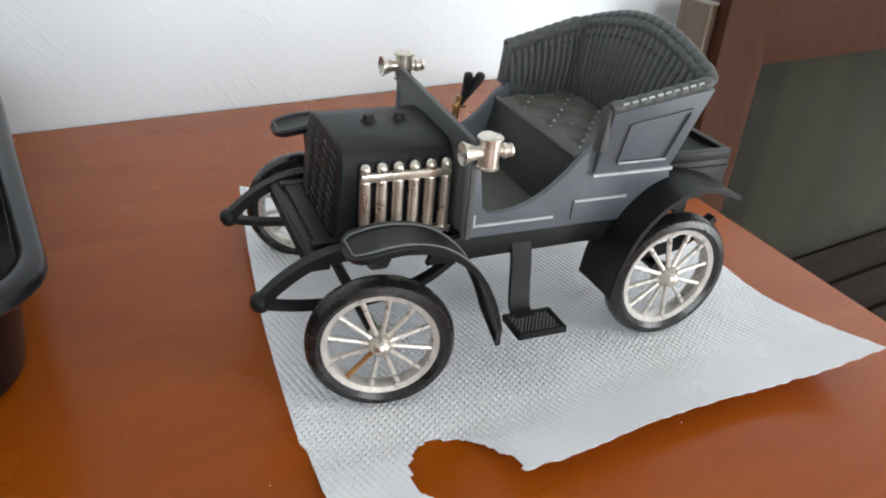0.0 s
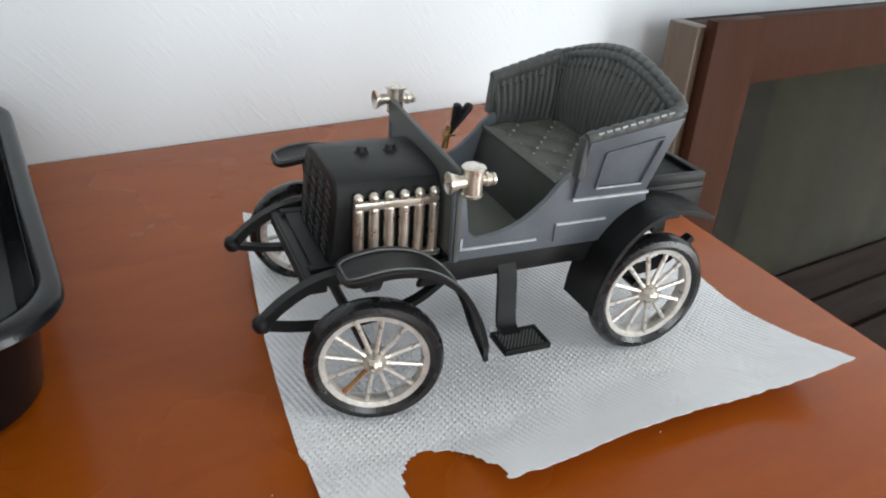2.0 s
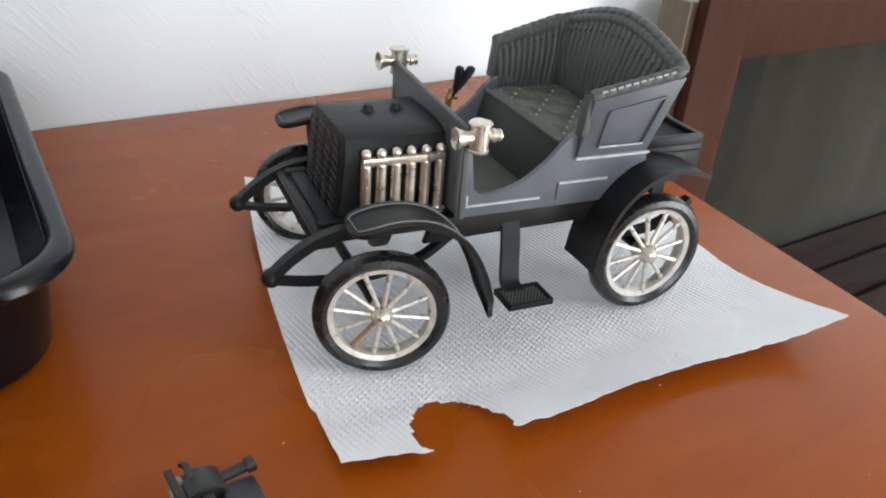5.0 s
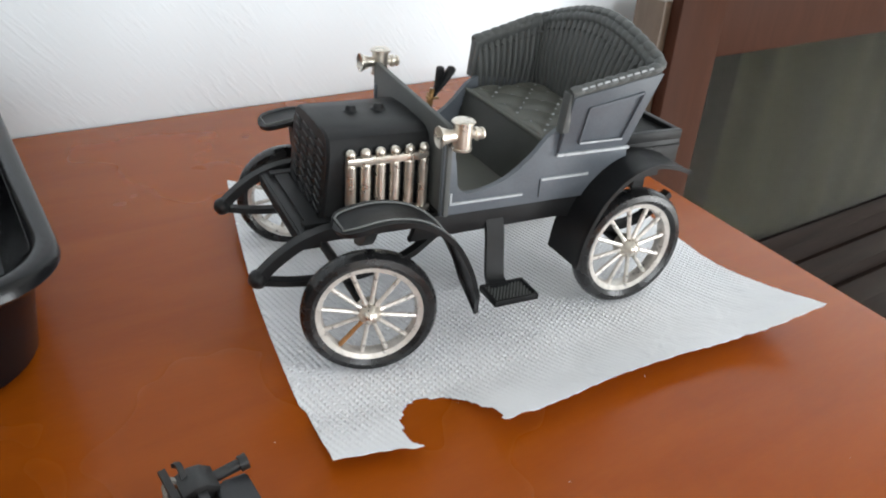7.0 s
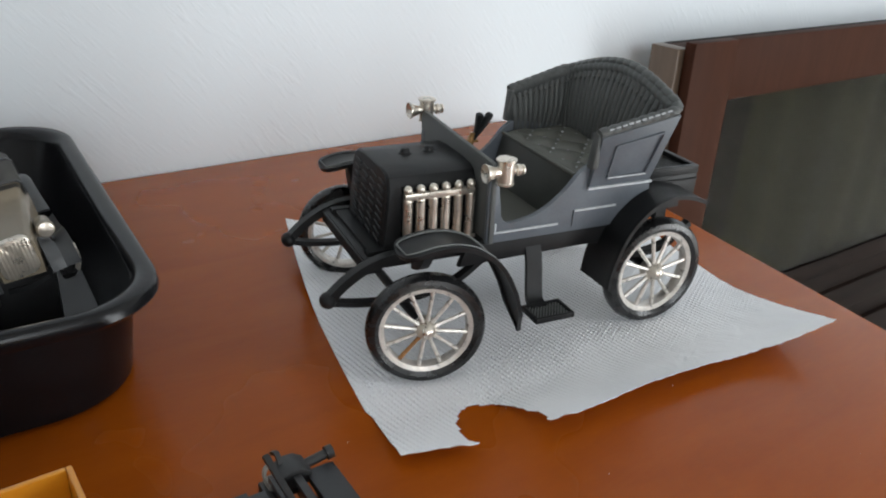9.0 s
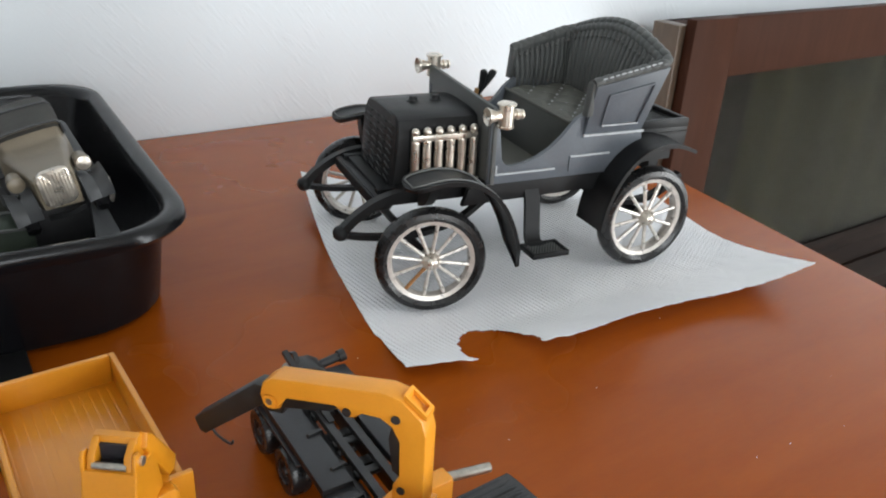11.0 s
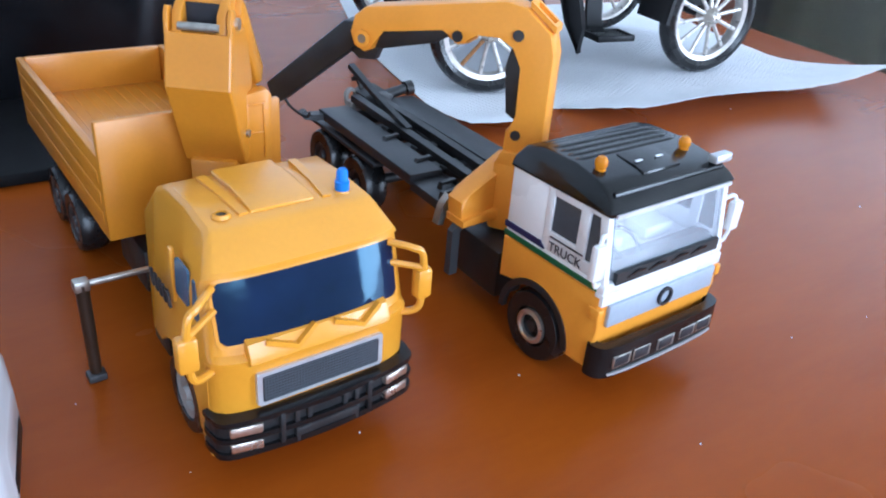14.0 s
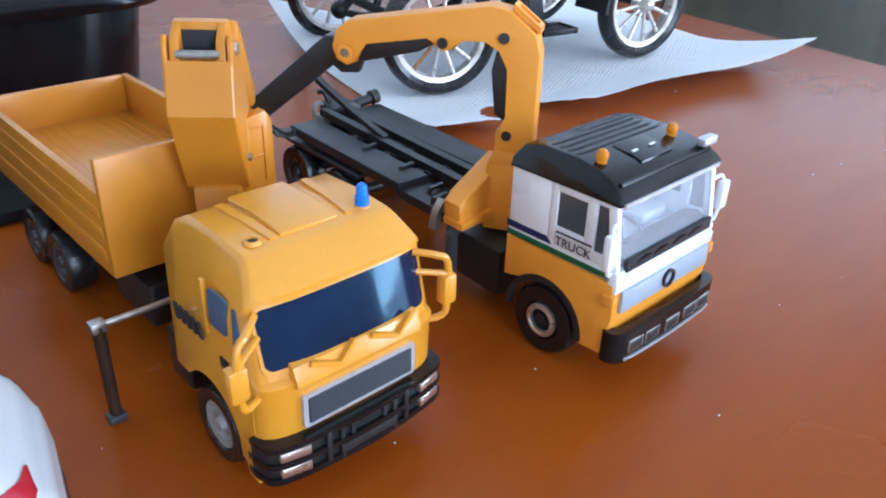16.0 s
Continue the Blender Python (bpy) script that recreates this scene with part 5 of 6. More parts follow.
# ---- trucks ----


def face_frame(o, s):
    """A frame on a cab's front: x across, y up along s, z outwards."""
    y = Vector(s).normalized()
    x = Vector((1, 0, 0))
    z = x.cross(y)
    m = Matrix((x, y, z)).transposed().to_4x4()
    m.translation = o
    return m


def arch(cy, cz, r, a0, a1, n=12):
    return [(cy + r * math.cos(radians(a0 + (a1 - a0) * k / n)), cz + r * math.sin(radians(a0 + (a1 - a0) * k / n))) for k in range(n + 1)]


def narrow(bm, z0, z1, k):
    for v in bm.verts:
        f = min(1.0, max(0.0, (v.co.z - z0) / (z1 - z0)))
        v.co.x *= 1 - (1 - k) * f
    return bm


T1 = thing("yellow_crane_truck", -6.05, 4.6, 0.0, 2.4, "yellow-orange toy crane truck with open bed and blue windows", "toy truck", "toy trucks")
prof = [(0.75, 0.95), (0.55, 1.2), (0.45, 2.2), (0.42, 3.2), (0.36, 3.36), (0.36, 3.46), (0.52, 3.56), (0.93, 5.2), (0.80, 5.25), (0.80, 5.38), (1.5, 5.88), (1.78, 5.99), (2.9, 6.07), (4.1, 6.02), (4.55, 5.78), (4.65, 5.3), (4.65, 2.05), (4.1, 2.0)]
prof += arch(3.0, 1.1, 1.38, 42, 172) + [(1.6, 0.95)]
rings = []
for k in range(25):
    u = math.sin(math.pi / 2 * (k / 12 - 1))
    shrink = 1 - 0.05 * max(0.0, (abs(u) - 0.965) / 0.035) ** 2
    ring = []
    for y, z in prof:
        # the nose is bowed, so that its corners are round
        y2 = y + (0.32 * abs(u) ** 7 + 0.05 * u * u) * min(1.0, max(0.0, (1.7 - y) / 1.1))
        ring.append((2.4 * u, 2.5 + (y2 - 2.5) * shrink, 3.4 + (z - 3.4) * shrink))
    rings.append(ring)
bm = narrow(narrow(ring_loft(B(), rings, True, True), 3.5, 5.2, 0.965), 5.2, 6.02, 0.82)
cabin = part("cab", bm, YELLOW, T1, "", 35)
ws = face_frame((0, 0.50, 3.60), (0, 0.245, 0.97))
def bowed(bm, half, depth, m):
    """Bend a flat pane forward in its middle, then set it into the frame m."""
    for v in bm.verts:
        v.co.z -= depth * (0.8 * (v.co.x / half) ** 4 + 0.2 * (v.co.x / half) ** 2)
    bmesh.ops.transform(bm, matrix=m, verts=bm.verts)
    return bm


def pane_grid(x0, x1, y0, y1, r, z0, z1, n=24):
    """A thin pane with rounded corners, cut into upright strips so that it can bend."""
    bm, cols = B(), []
    for i in range(n + 1):
        x = x0 + (x1 - x0) * i / n
        d = max(0.0, r - min(x - x0, x1 - x))
        c = r - math.sqrt(max(0.0, r * r - d * d))
        cols.append([bm.verts.new((x, y, z)) for y, z in ((y0 + c, z0), (y1 - c, z0), (y1 - c, z1), (y0 + c, z1))])
    for a, b in zip(cols, cols[1:]):
        for j in range(4):
            bm.faces.new((a[j], a[(j + 1) % 4], b[(j + 1) % 4], b[j]))
    bm.faces.new(cols[0])
    bm.faces.new(cols[-1])
    return bm


part("windscreen", bowed(pane_grid(-2.17, 2.12, 0.2, 1.62, 0.18, -0.02, 0.06), 2.17, 0.24, ws), BLUEGLASS, cabin, "blue tinted windscreen")
bm = B()
out, inn = rounded(-2.22, 2.17, 0.14, 1.67, 0.22), rounded(-2.15, 2.1, 0.23, 1.6, 0.18)
for i in range(len(out)):
    a, b, c, d = out[i], out[(i + 1) % len(out)], inn[(i + 1) % len(out)], inn[i]
    lo = [bm.verts.new((p[0], p[1], 0.0)) for p in (a, b, c, d)]
    hi = [bm.verts.new((p[0], p[1], 0.065)) for p in (a, b, c, d)]
    bm.faces.new(hi)
    bm.faces.new((lo[0], lo[1], hi[1], hi[0]))
    bm.faces.new((lo[3], lo[2], hi[2], hi[3]))
bmesh.ops.remove_doubles(bm, verts=bm.verts, dist=0.001)
bmesh.ops.subdivide_edges(bm, edges=[e for e in bm.edges if e.calc_length() > 2.0], cuts=23, use_grid_fill=True)
bowed(bm, 2.17, 0.24, ws)
part("windscreen_frame", bm, YELLOW, cabin)
fr = face_frame((0, 0.43, 2.22), (0, 0.0, 1))
part("grille_frame", prism(B(), rounded(-1.55, 1.55, 0, 0.86, 0.06), "z", -0.05, 0.07, 0.03, 1, fr), SILVER, cabin, "silver grille frame")
gp = part("grille_mesh", prism(B(), rounded(-1.43, 1.43, 0.1, 0.76, 0.05), "z", 0.0, 0.085, 0, 1, fr), INK, cabin, "black grille mesh")
bm = B()
for k in range(40):
    x = -1.38 + 0.07 * k
    box(bm, x, x + 0.012, 0.33, 0.345, 2.33, 2.97)
for k in range(9):
    box(bm, -1.4, 1.4, 0.325, 0.345, 2.35 + 0.075 * k, 2.37 + 0.075 * k)
# grid coloured grey for the sky's reflection on the mesh
tagged(part("grille_grid", bm, GREY, cabin), kind="stuff")
part("wiper_shelf", prism(B(), [(0.42, 3.3), (0.28, 3.42), (0.31, 3.58), (0.44, 3.84), (0.62, 3.9), (0.7, 3.4)], "x", -1.7, 1.7, 0.05), YELLOW, cabin)
for x in (-0.75, 0.85):
    part("wiper", sweep(B(), [(x - 0.55, 0.4, 3.82), (x + 0.1, 0.27, 3.6), (x + 0.6, 0.42, 3.9)], rect(0.12, 0.12), (0, 1, 0)), YELLOW, cabin)
for s in (-1, 1):
    part("side_window", narrow(prism(B(), rounded(1.8, 2.55, 4.2, 5.08, 0.1), "x", s * 2.39 - 0.03, s * 2.39 + 0.03), 3.5, 5.2, 0.965), BLUEPALE, cabin)
    part("quarter_window", narrow(prism(B(), [(1.2, 4.15), (1.55, 4.15), (1.55, 5.02), (1.4, 5.02)], "x", s * 2.39 - 0.03, s * 2.39 + 0.03), 3.5, 5.2, 0.965), BLUEPALE, cabin)
    part("window_post", box(B(), 2.28 if s > 0 else -2.4, 2.4 if s > 0 else -2.28, 2.68, 2.84, 3.85, 5.2, 0.04), YELLOW, cabin)
    part("door_seam", box(B(), 2.36 if s > 0 else -2.42, 2.42 if s > 0 else -2.36, 0.95, 1.03, 1.3, 3.3, 0.02), YELLOW, cabin)
    for k in range(5):
        y = 2.86 + 0.27 * k
        part("stripe", prism(B(), [(y, 3.62), (y + 0.13, 3.62), (y + 0.24, 4.0), (y + 0.11, 4.0)], "x", s * 2.43 - 0.03, s * 2.43 + 0.03), INK, cabin)
    part("badge", box(B(), s * 2.40 - 0.015, s * 2.40 + 0.015, 1.85, 2.2, 3.3, 3.55, 0.01), INK, cabin)
    # mirror on a bent arm
    s = 0.93 if s > 0 else -1.0
    bm = sweep(B(), smooth_path([(s * 2.15, 1.0, 5.05), (s * 2.58, 0.6, 4.98), (s * 2.85, 0.5, 4.75), (s * 2.88, 0.5, 3.7), (s * 2.75, 0.55, 3.3), (s * 2.25, 0.85, 3.2)], 4), circle(0.09, 8), (0, 1, 0))
    mirror = part("mirror", bm, YELLOW, T1)
    part("arm", sweep(B(), [(s * 2.15, 0.95, 4.55), (s * 2.85, 0.5, 4.45)], circle(0.08, 8), (0, 1, 0)), YELLOW, mirror)
    part("housing", box(B(), min(s * 2.68, s * 3.12), max(s * 2.68, s * 3.12), 0.38, 0.72, 3.62, 4.42, 0.09), YELLOW, mirror)
part("roof_hatch", prism(B(), [(1.92, 5.7), (1.96, 6.06), (2.2, 6.13), (3.1, 6.17), (4.15, 6.12), (4.15, 5.7)], "x", -0.85, 0.65, 0.05), YELLOW, cabin)
for x0, x1 in ((-1.0, -1.15), (0.95, 1.12)):
    part("roof_ridge", sweep(B(), [(x0, 1.95, 6.0), (x0 + (x1 - x0) * 0.4, 2.7, 6.06), (x1, 4.0, 6.05)], rect(0.2, 0.1), (1, 0, 0)), YELLOW, cabin)
part("roof_ring", lathe(B(), [(0.12, 0.0), (0.12, 0.08), (0.17, 0.08), (0.21, 0.0)], 16, Matrix.Translation((-1.45, 2.05, 6.02)), True), YELLOW, cabin)
part("roof_hole", rod(B(), (-1.45, 2.05, 5.9), (-1.45, 2.05, 6.06), 0.12, None, 14), INK, cabin)
bc = part("beacon", lathe(B(), [(0.0, 0.56), (0.09, 0.56), (0.13, 0.5), (0.14, 0.28), (0.17, 0.26), (0.17, 0.0), (0.0, 0.0)], 16, Matrix.Translation((1.42, 2.1, 5.97))), BLUECLEAR, cabin, "blue beacon")
part("beacon_foot", rod(B(), (1.42, 2.1, 5.88), (1.42, 2.1, 6.03), 0.25, 0.2, 14), YELLOW, cabin)
# bumper with four lamps
bm = B()
sweep(bm, smooth_path([(-2.36, 1.0, 1.5), (-2.32, 0.72, 1.5), (-2.05, 0.44, 1.5), (0, 0.28, 1.5), (2.05, 0.44, 1.5), (2.32, 0.72, 1.5), (2.36, 1.0, 1.5)], 4), rect(1.0, 0.3), (0, 0, 1))
bumper = part("bumper", bm, TRUCKBLACK, T1, "black bumper")
for z, h in ((1.08, 0.16), (1.5, 0.13), (1.95, 0.13)):
    part("cross_bar", sweep(B(), smooth_path([(-2.4, 0.98, z), (-2.36, 0.68, z), (-2.08, 0.36, z), (0, 0.16, z), (2.08, 0.36, z), (2.36, 0.68, z), (2.4, 0.98, z)], 5), rect(h, 0.3), (0, 0, 1)), BLACKGLOSS, bumper)
for s in (-1, 1):
    for z in (1.29, 1.72):
        m = Matrix.Translation((s * 1.88, 0.26, z)) @ pose(0, 0, 0, 0, 0, s * 12)
        part("headlight", box(B(), -0.36, 0.36, -0.1, 0.1, -0.13, 0.13, 0.05, m), CHROME, bumper, "silver headlight")
    for x in (0.45, 0.75, 1.1):
        part("rib", box(B(), s * x - 0.06, s * x + 0.06, 0.06, 0.4, 1.1, 1.95, 0.03), TRUCKBLACK, bumper)
part("number_plate_panel", box(B(), -0.8, 0.8, 0.04, 0.2, 1.0, 1.38, 0.03), TRUCKBLACK, bumper)
bumper.matrix_basis = at(0, 0.04, 0.1)
for s in (-1, 1):
    x0, x1 = sorted((s * 1.9, s * 2.42))
    step = part("cab_step", prism(B(), [(1.02, 0.7), (1.02, 1.9), (1.6, 1.7), (1.55, 1.1), (1.4, 0.7)], "x", x0, x1, 0.05), YELLOW, T1)
    for z in (0.9, 1.3):
        part("step_hole", box(B(), s * 2.42 - 0.02, s * 2.42 + 0.02, 1.14, 1.34, z, z + 0.18, 0.01), INK, step)

bm = B()
box(bm, -0.95, 0.95, 2.0, 17.0, 1.3, 2.2, 0.05)
box(bm, -2.1, 2.1, 4.6, 5.8, 0.9, 2.4, 0.15)
box(bm, -1.6, 1.6, 7.9, 10.4, 0.9, 2.3, 0.15)
box(bm, -1.8, 1.8, 11.2, 17.2, 2.2, 3.0, 0.1)
for y in (3.0, 13.2, 15.6):
    rod(bm, (-1.9, y, 1.1), (1.9, y, 1.1), 0.2)
part("chassis", bm, TRUCKBLACK, T1)
for s in (-1, 1):
    for y in (3.0, 13.2, 15.6):
        toy_wheel(T1, s * 1.88, y, 1.03, 1.03, 0.85, PALEGREY if y < 5 else TRUCKGREY, 0.6, -1 if s < 0 else 1, 90)
# open bed
bed = part("bed", box(B(), -2.38, 2.52, 7.85, 17.75, 2.98, 4.02, 0.05), BEDYELLOW, T1, "open yellow bed")
for k in range(12):
    part("floor_rib", box(B(), -2.1 + 0.37 * k, -2.03 + 0.37 * k, 8.1, 17.2, 4.0, 4.032), BEDYELLOW, bed)
for x0, x1 in ((-2.45, -2.22), (2.36, 2.6)):
    side = part("side_wall", box(B(), x0, x1, 7.85, 17.75, 2.93, 5.32, 0.06), BEDYELLOW, bed)
    for z in (3.35, 3.95, 4.55):
        xs = (x0 - 0.022, x0 + 0.02) if x0 < 0 else (x1 - 0.02, x1 + 0.022)
        part("rib", box(B(), *xs, 8.0, 17.6, z, z + 0.34, 0.03), BEDYELLOW, side)
part("tail_wall", box(B(), -2.22, 2.36, 17.5, 17.75, 2.93, 5.32, 0.06), BEDYELLOW, bed)
part("head_wall", box(B(), -2.45, 2.6, 7.72, 7.95, 2.93, 6.3, 0.07), BEDYELLOW, bed)
# folded crane between cab and bed
lean = Matrix.Translation((-0.37, 5.95, 0)) @ pose(0, 0, 0, 0, 0, -40) @ Matrix.Translation((0, -5.82, 0))
main = [(6.75, 5.2), (5.82, 7.42), (6.12, 8.68), (7.3, 8.72), (7.6, 7.3), (7.5, 5.2)]
crane = part("crane_column", prism(B(), main, "x", -0.82, 0.82, 0.06, 2, lean), BEDYELLOW, T1, "folded yellow crane column", 18)
part("post", box(B(), -0.6, 0.6, 6.5, 7.2, 2.9, 5.3, 0.06, lean), BEDYELLOW, crane)
part("head", prism(B(), [(6.7, 8.6), (6.7, 9.3), (6.78, 9.45), (7.0, 9.48), (7.18, 9.2), (7.2, 8.6)], "x", -0.66, 0.66, 0.05, 2, lean), BEDYELLOW, crane)
for s in (-1, 1):
    x0, x1 = sorted((s * 0.42, s * 0.655))
    part("slot_side", prism(B(), [(6.16, 8.6), (6.28, 9.1), (6.72, 9.44), (6.72, 8.6)], "x", x0, x1, 0.04, 2, lean), BEDYELLOW, crane)
    x0, x1 = sorted((s * 0.7, s * 0.82))
    part("ear", prism(B(), [(6.11, 8.6), (6.15, 9.05), (6.28, 9.25), (6.5, 9.2), (6.8, 8.6)], "x", x0, x1, 0.03, 2, lean), BEDYELLOW, crane)
part("slot", box(B(), -0.42, 0.42, 6.62, 6.71, 8.69, 9.28, 0, lean), INK, crane)
part("slot_floor", box(B(), -0.42, 0.42, 6.28, 6.65, 8.69, 8.73, 0, lean), INK, crane)
part("roller", rod(B(), lean @ Vector((-0.5, 6.26, 8.8)), lean @ Vector((0.5, 6.26, 8.8)), 0.11, None, 14), STEEL, crane, "grey steel roller")
part("pin", rod(B(), lean @ Vector((0.8, 6.5, 8.9)), lean @ Vector((0.9, 6.5, 8.9)), 0.15, None, 14), CHROME, crane, "silver pin")
part("pivot_pin", rod(B(), lean @ Vector((0.8, 6.9, 6.0)), lean @ Vector((0.9, 6.9, 6.0)), 0.1, None, 12), STEEL, crane)
plate = part("side_plate", prism(B(), [(0.55, 4.4), (1.68, 4.5), (1.74, 6.9), (1.6, 7.08), (0.95, 6.98), (0.8, 6.8)], "y", 6.35, 6.75, 0.07), BEDYELLOW, crane)
for x0, x1, z0, z1 in ((0.98, 1.06, 5.2, 6.75), (1.46, 1.54, 5.2, 6.75), (1.06, 1.46, 6.67, 6.75), (1.06, 1.46, 5.9, 5.96)):
    part("rib", box(B(), x0, x1, 6.31, 6.37, z0, z1, 0.015), BEDYELLOW, plate)
part("folded_arm", prism(B(), [(6.9, 9.0), (7.1, 9.42), (7.4, 9.15), (8.7, 7.3), (8.5, 6.9), (8.1, 6.95), (7.3, 8.2)], "x", 0.3, 0.82, 0.07, 2, lean), BEDYELLOW, crane)
part("back_arm", prism(B(), [(7.0, 4.5), (7.0, 6.9), (7.65, 7.0), (7.65, 4.5)], "x", 0.3, 1.7, 0.05), BEDYELLOW, crane)
part("crane_foot", box(B(), -0.95, 1.5, 5.6, 7.6, 2.3, 3.1, 0.2), BEDYELLOW, T1)
part("crane_riser", prism(B(), [(-0.7, 3.0), (-0.35, 3.9), (-0.2, 4.2), (0.95, 4.3), (1.35, 3.0)], "y", 6.15, 7.45, 0.15, 2), BEDYELLOW, T1)
# support leg on the near side
arm = part("outrigger", box(B(), -3.75, -1.3, 5.95, 6.09, 2.8, 2.93, 0.03), STEEL, T1, "steel support arm")
part("leg", rod(B(), (-3.62, 6.02, 0.2), (-3.62, 6.02, 2.9), 0.15, 0.17, 12), LEGBROWN, arm, "dark support leg, browned for the desk's reflection")
part("head", box(B(), -3.82, -3.44, 5.86, 6.18, 2.72, 3.02, 0.05), STEEL, arm)
part("foot", box(B(), -3.86, -3.4, 5.8, 6.2, 0.0, 0.22, 0.05), TRUCKGREY, arm)

# ---- second truck: white, yellow and black cab, bare chassis, raised crane ----
T2 = thing("white_cab_crane_truck", 3.35, 3.5, 0.0, 2.5, "toy crane truck with white-yellow cab, black roof, orange crane", "toy truck", "toy trucks")
prof = [(0.35, 1.0), (0.2, 1.3), (0.12, 2.3), (0.12, 3.3), (4.0, 3.3), (4.0, 1.95)] + arch(2.4, 1.1, 1.36, 36, 172)[1:] + [(1.1, 0.95)]
lower = part("cab", prism(B(), prof, "x", -2.42, 2.42, 0.1, 2), ORANGE, T2, "yellow lower cab")
upper = part("cab_upper", box(B(), -2.4, 2.4, 2.5, 3.98, 3.3, 5.7, 0.12), WHITE, T2, "white upper cab")
part("window_sill", box(B(), -2.4, 2.4, 0.12, 2.5, 3.3, 3.62, 0.06), WHITE, upper)
for s in (-1, 1):
    x0, x1 = sorted((s * 2.18, s * 2.38))
    for nm, a, b, c, d in (("door_post", 1.0, 1.32, 3.6, 5.68), ("door_post", 2.28, 2.52, 3.6, 5.68), ("door_panel", 1.3, 2.3, 3.6, 4.2), ("door_header", 1.3, 2.3, 5.22, 5.68), ("door_panel", 0.4, 1.02, 3.6, 3.95)):
        part(nm, box(B(), x0, x1, a, b, c, d, 0.02), WHITE, upper)
    part("windscreen_post", prism(B(), [(0.16, 3.5), (0.4, 3.5), (0.72, 5.6), (0.44, 5.6)], "x", x0, x1, 0.03), WHITE, upper)
    part("door_header", prism(B(), [(0.66, 5.3), (1.05, 5.3), (1.05, 5.68), (0.6, 5.68)], "x", x0, x1, 0.02), WHITE, upper)
pane = part("windscreen", prism(B(), rounded(-2.12, 2.12, 0.0, 1.86, 0.15), "z", -0.02, 0.03, 0, 1, face_frame((0, 0.2, 3.62), (0, 0.15, 1))), MILKGLASS, upper, "pale clear windscreen")
pane.visible_shadow = False
part("cab_lining", box(B(), -2.15, 2.15, 2.42, 2.49, 3.6, 5.6), PALEIN, upper)
part("dash", prism(B(), [(0.28, 3.62), (0.3, 3.8), (0.6, 3.95), (1.0, 3.85), (1.0, 3.62)], "x", -2.1, 2.1), TRUCKGREY, upper)
for x in (-1.05, 1.05):
    seat = part("seat", box(B(), x - 0.6, x + 0.6, 1.35, 2.2, 3.62, 4.0, 0.1), PALEIN, upper)
    part("backrest", box(B(), x - 0.55, x + 0.55, 2.1, 2.38, 3.9, 5.1, 0.1), PALEIN, seat)
part("steering_wheel", lathe(B(), [(0.42, -0.04), (0.5, -0.04), (0.5, 0.04), (0.42, 0.04)], 20, Matrix.Translation((-1.0, 0.95, 4.15)) @ pose(0, 0, 0, 35), True), TRUCKGREY, upper)
for s in (-1, 1):
    part("side_window", box(B(), s * 2.28 - 0.04, s * 2.28 + 0.04, 1.32, 2.28, 4.2, 5.22), DARKGLASS, upper)
    part("quarter_window", prism(B(), [(0.5, 3.95), (0.98, 3.95), (0.98, 5.3), (0.72, 5.3)], "x", s * 2.28 - 0.04, s * 2.28 + 0.04), DARKGLASS, upper)
    xs = sorted((s * 2.395, s * 2.435))
    part("green_stripe", box(B(), *xs, 0.35, 3.96, 3.36, 3.52, 0.005), GREEN, upper, "green stripe")
    part("navy_stripe", prism(B(), [(2.35, 3.62), (3.97, 3.62), (3.97, 3.8), (2.55, 3.8)], "x", *xs), NAVY, upper, "navy stripe")
    part("print_bar", box(B(), *xs, 1.0, 2.2, 4.06, 4.09), INK, upper)
cu = bpy.data.curves.new("lettering", "FONT")
cu.body, cu.size, cu.extrude, cu.align_x = "TRUCK", 0.0037, 0.00008, "CENTER"
tmp = new("lettering_curve", cu)
me = bpy.data.meshes.new_from_object(tmp.evaluated_get(bpy.context.evaluated_depsgraph_get()))
bpy.data.objects.remove(tmp)
bpy.data.curves.remove(cu)
me.materials.clear()
me.materials.append(INK)
word = new("lettering", me)
word.parent = upper
word["label"] = "black printed word TRUCK"
word.matrix_basis = at(-2.405, 1.62, 3.68, 90, 0, -90)
# roof: black, ribbed, with a hatch
roof = [(0.34, 5.42), (0.30, 5.52), (0.42, 5.70), (0.72, 5.92), (1.2, 6.08), (2.0, 6.19), (3.2, 6.2), (3.78, 6.05), (4.02, 5.7), (4.02, 5.42)]
top_ = part("roof", narrow(prism(B(), roof, "x", -2.46, 2.46, 0.16, 3), 5.5, 6.2, 0.86), ROOFBLACK, T2, "black ribbed roof", 35)
for k in range(6):
    y = 2.16 + 0.29 * k
    d = 0.0 if k < 4 else -0.04 * (k - 3) ** 1.6
    over = [(-2.12, y, 6.06 + d), (-1.98, y, 6.18 + d), (-1.6, y, 6.22 + d), (1.6, y, 6.22 + d), (1.98, y, 6.18 + d), (2.12, y, 6.06 + d)]
    part("roof_rib", sweep(B(), over, [(-0.13, -0.05), (-0.09, -0.005), (-0.04, 0.012), (0.04, 0.012), (0.09, -0.005), (0.13, -0.05)], (0, 1, 0)), ROOFBLACK, top_)
part("roof_hatch", prism(B(), [(0.95, 5.95), (0.97, 6.06), (1.3, 6.14), (1.95, 6.215), (1.97, 6.0)], "x", -0.7, 0.75, 0.03), ROOFBLACK, top_)
# two silver dashes drawn as glints of the window on the roof
for x in (-0.45, 0.35):
    part("hatch_stud", box(B(), x - 0.13, x + 0.13, 1.35, 1.43, 6.16, 6.21, 0.02), SILVER, top_, "silver dash for a window glint")
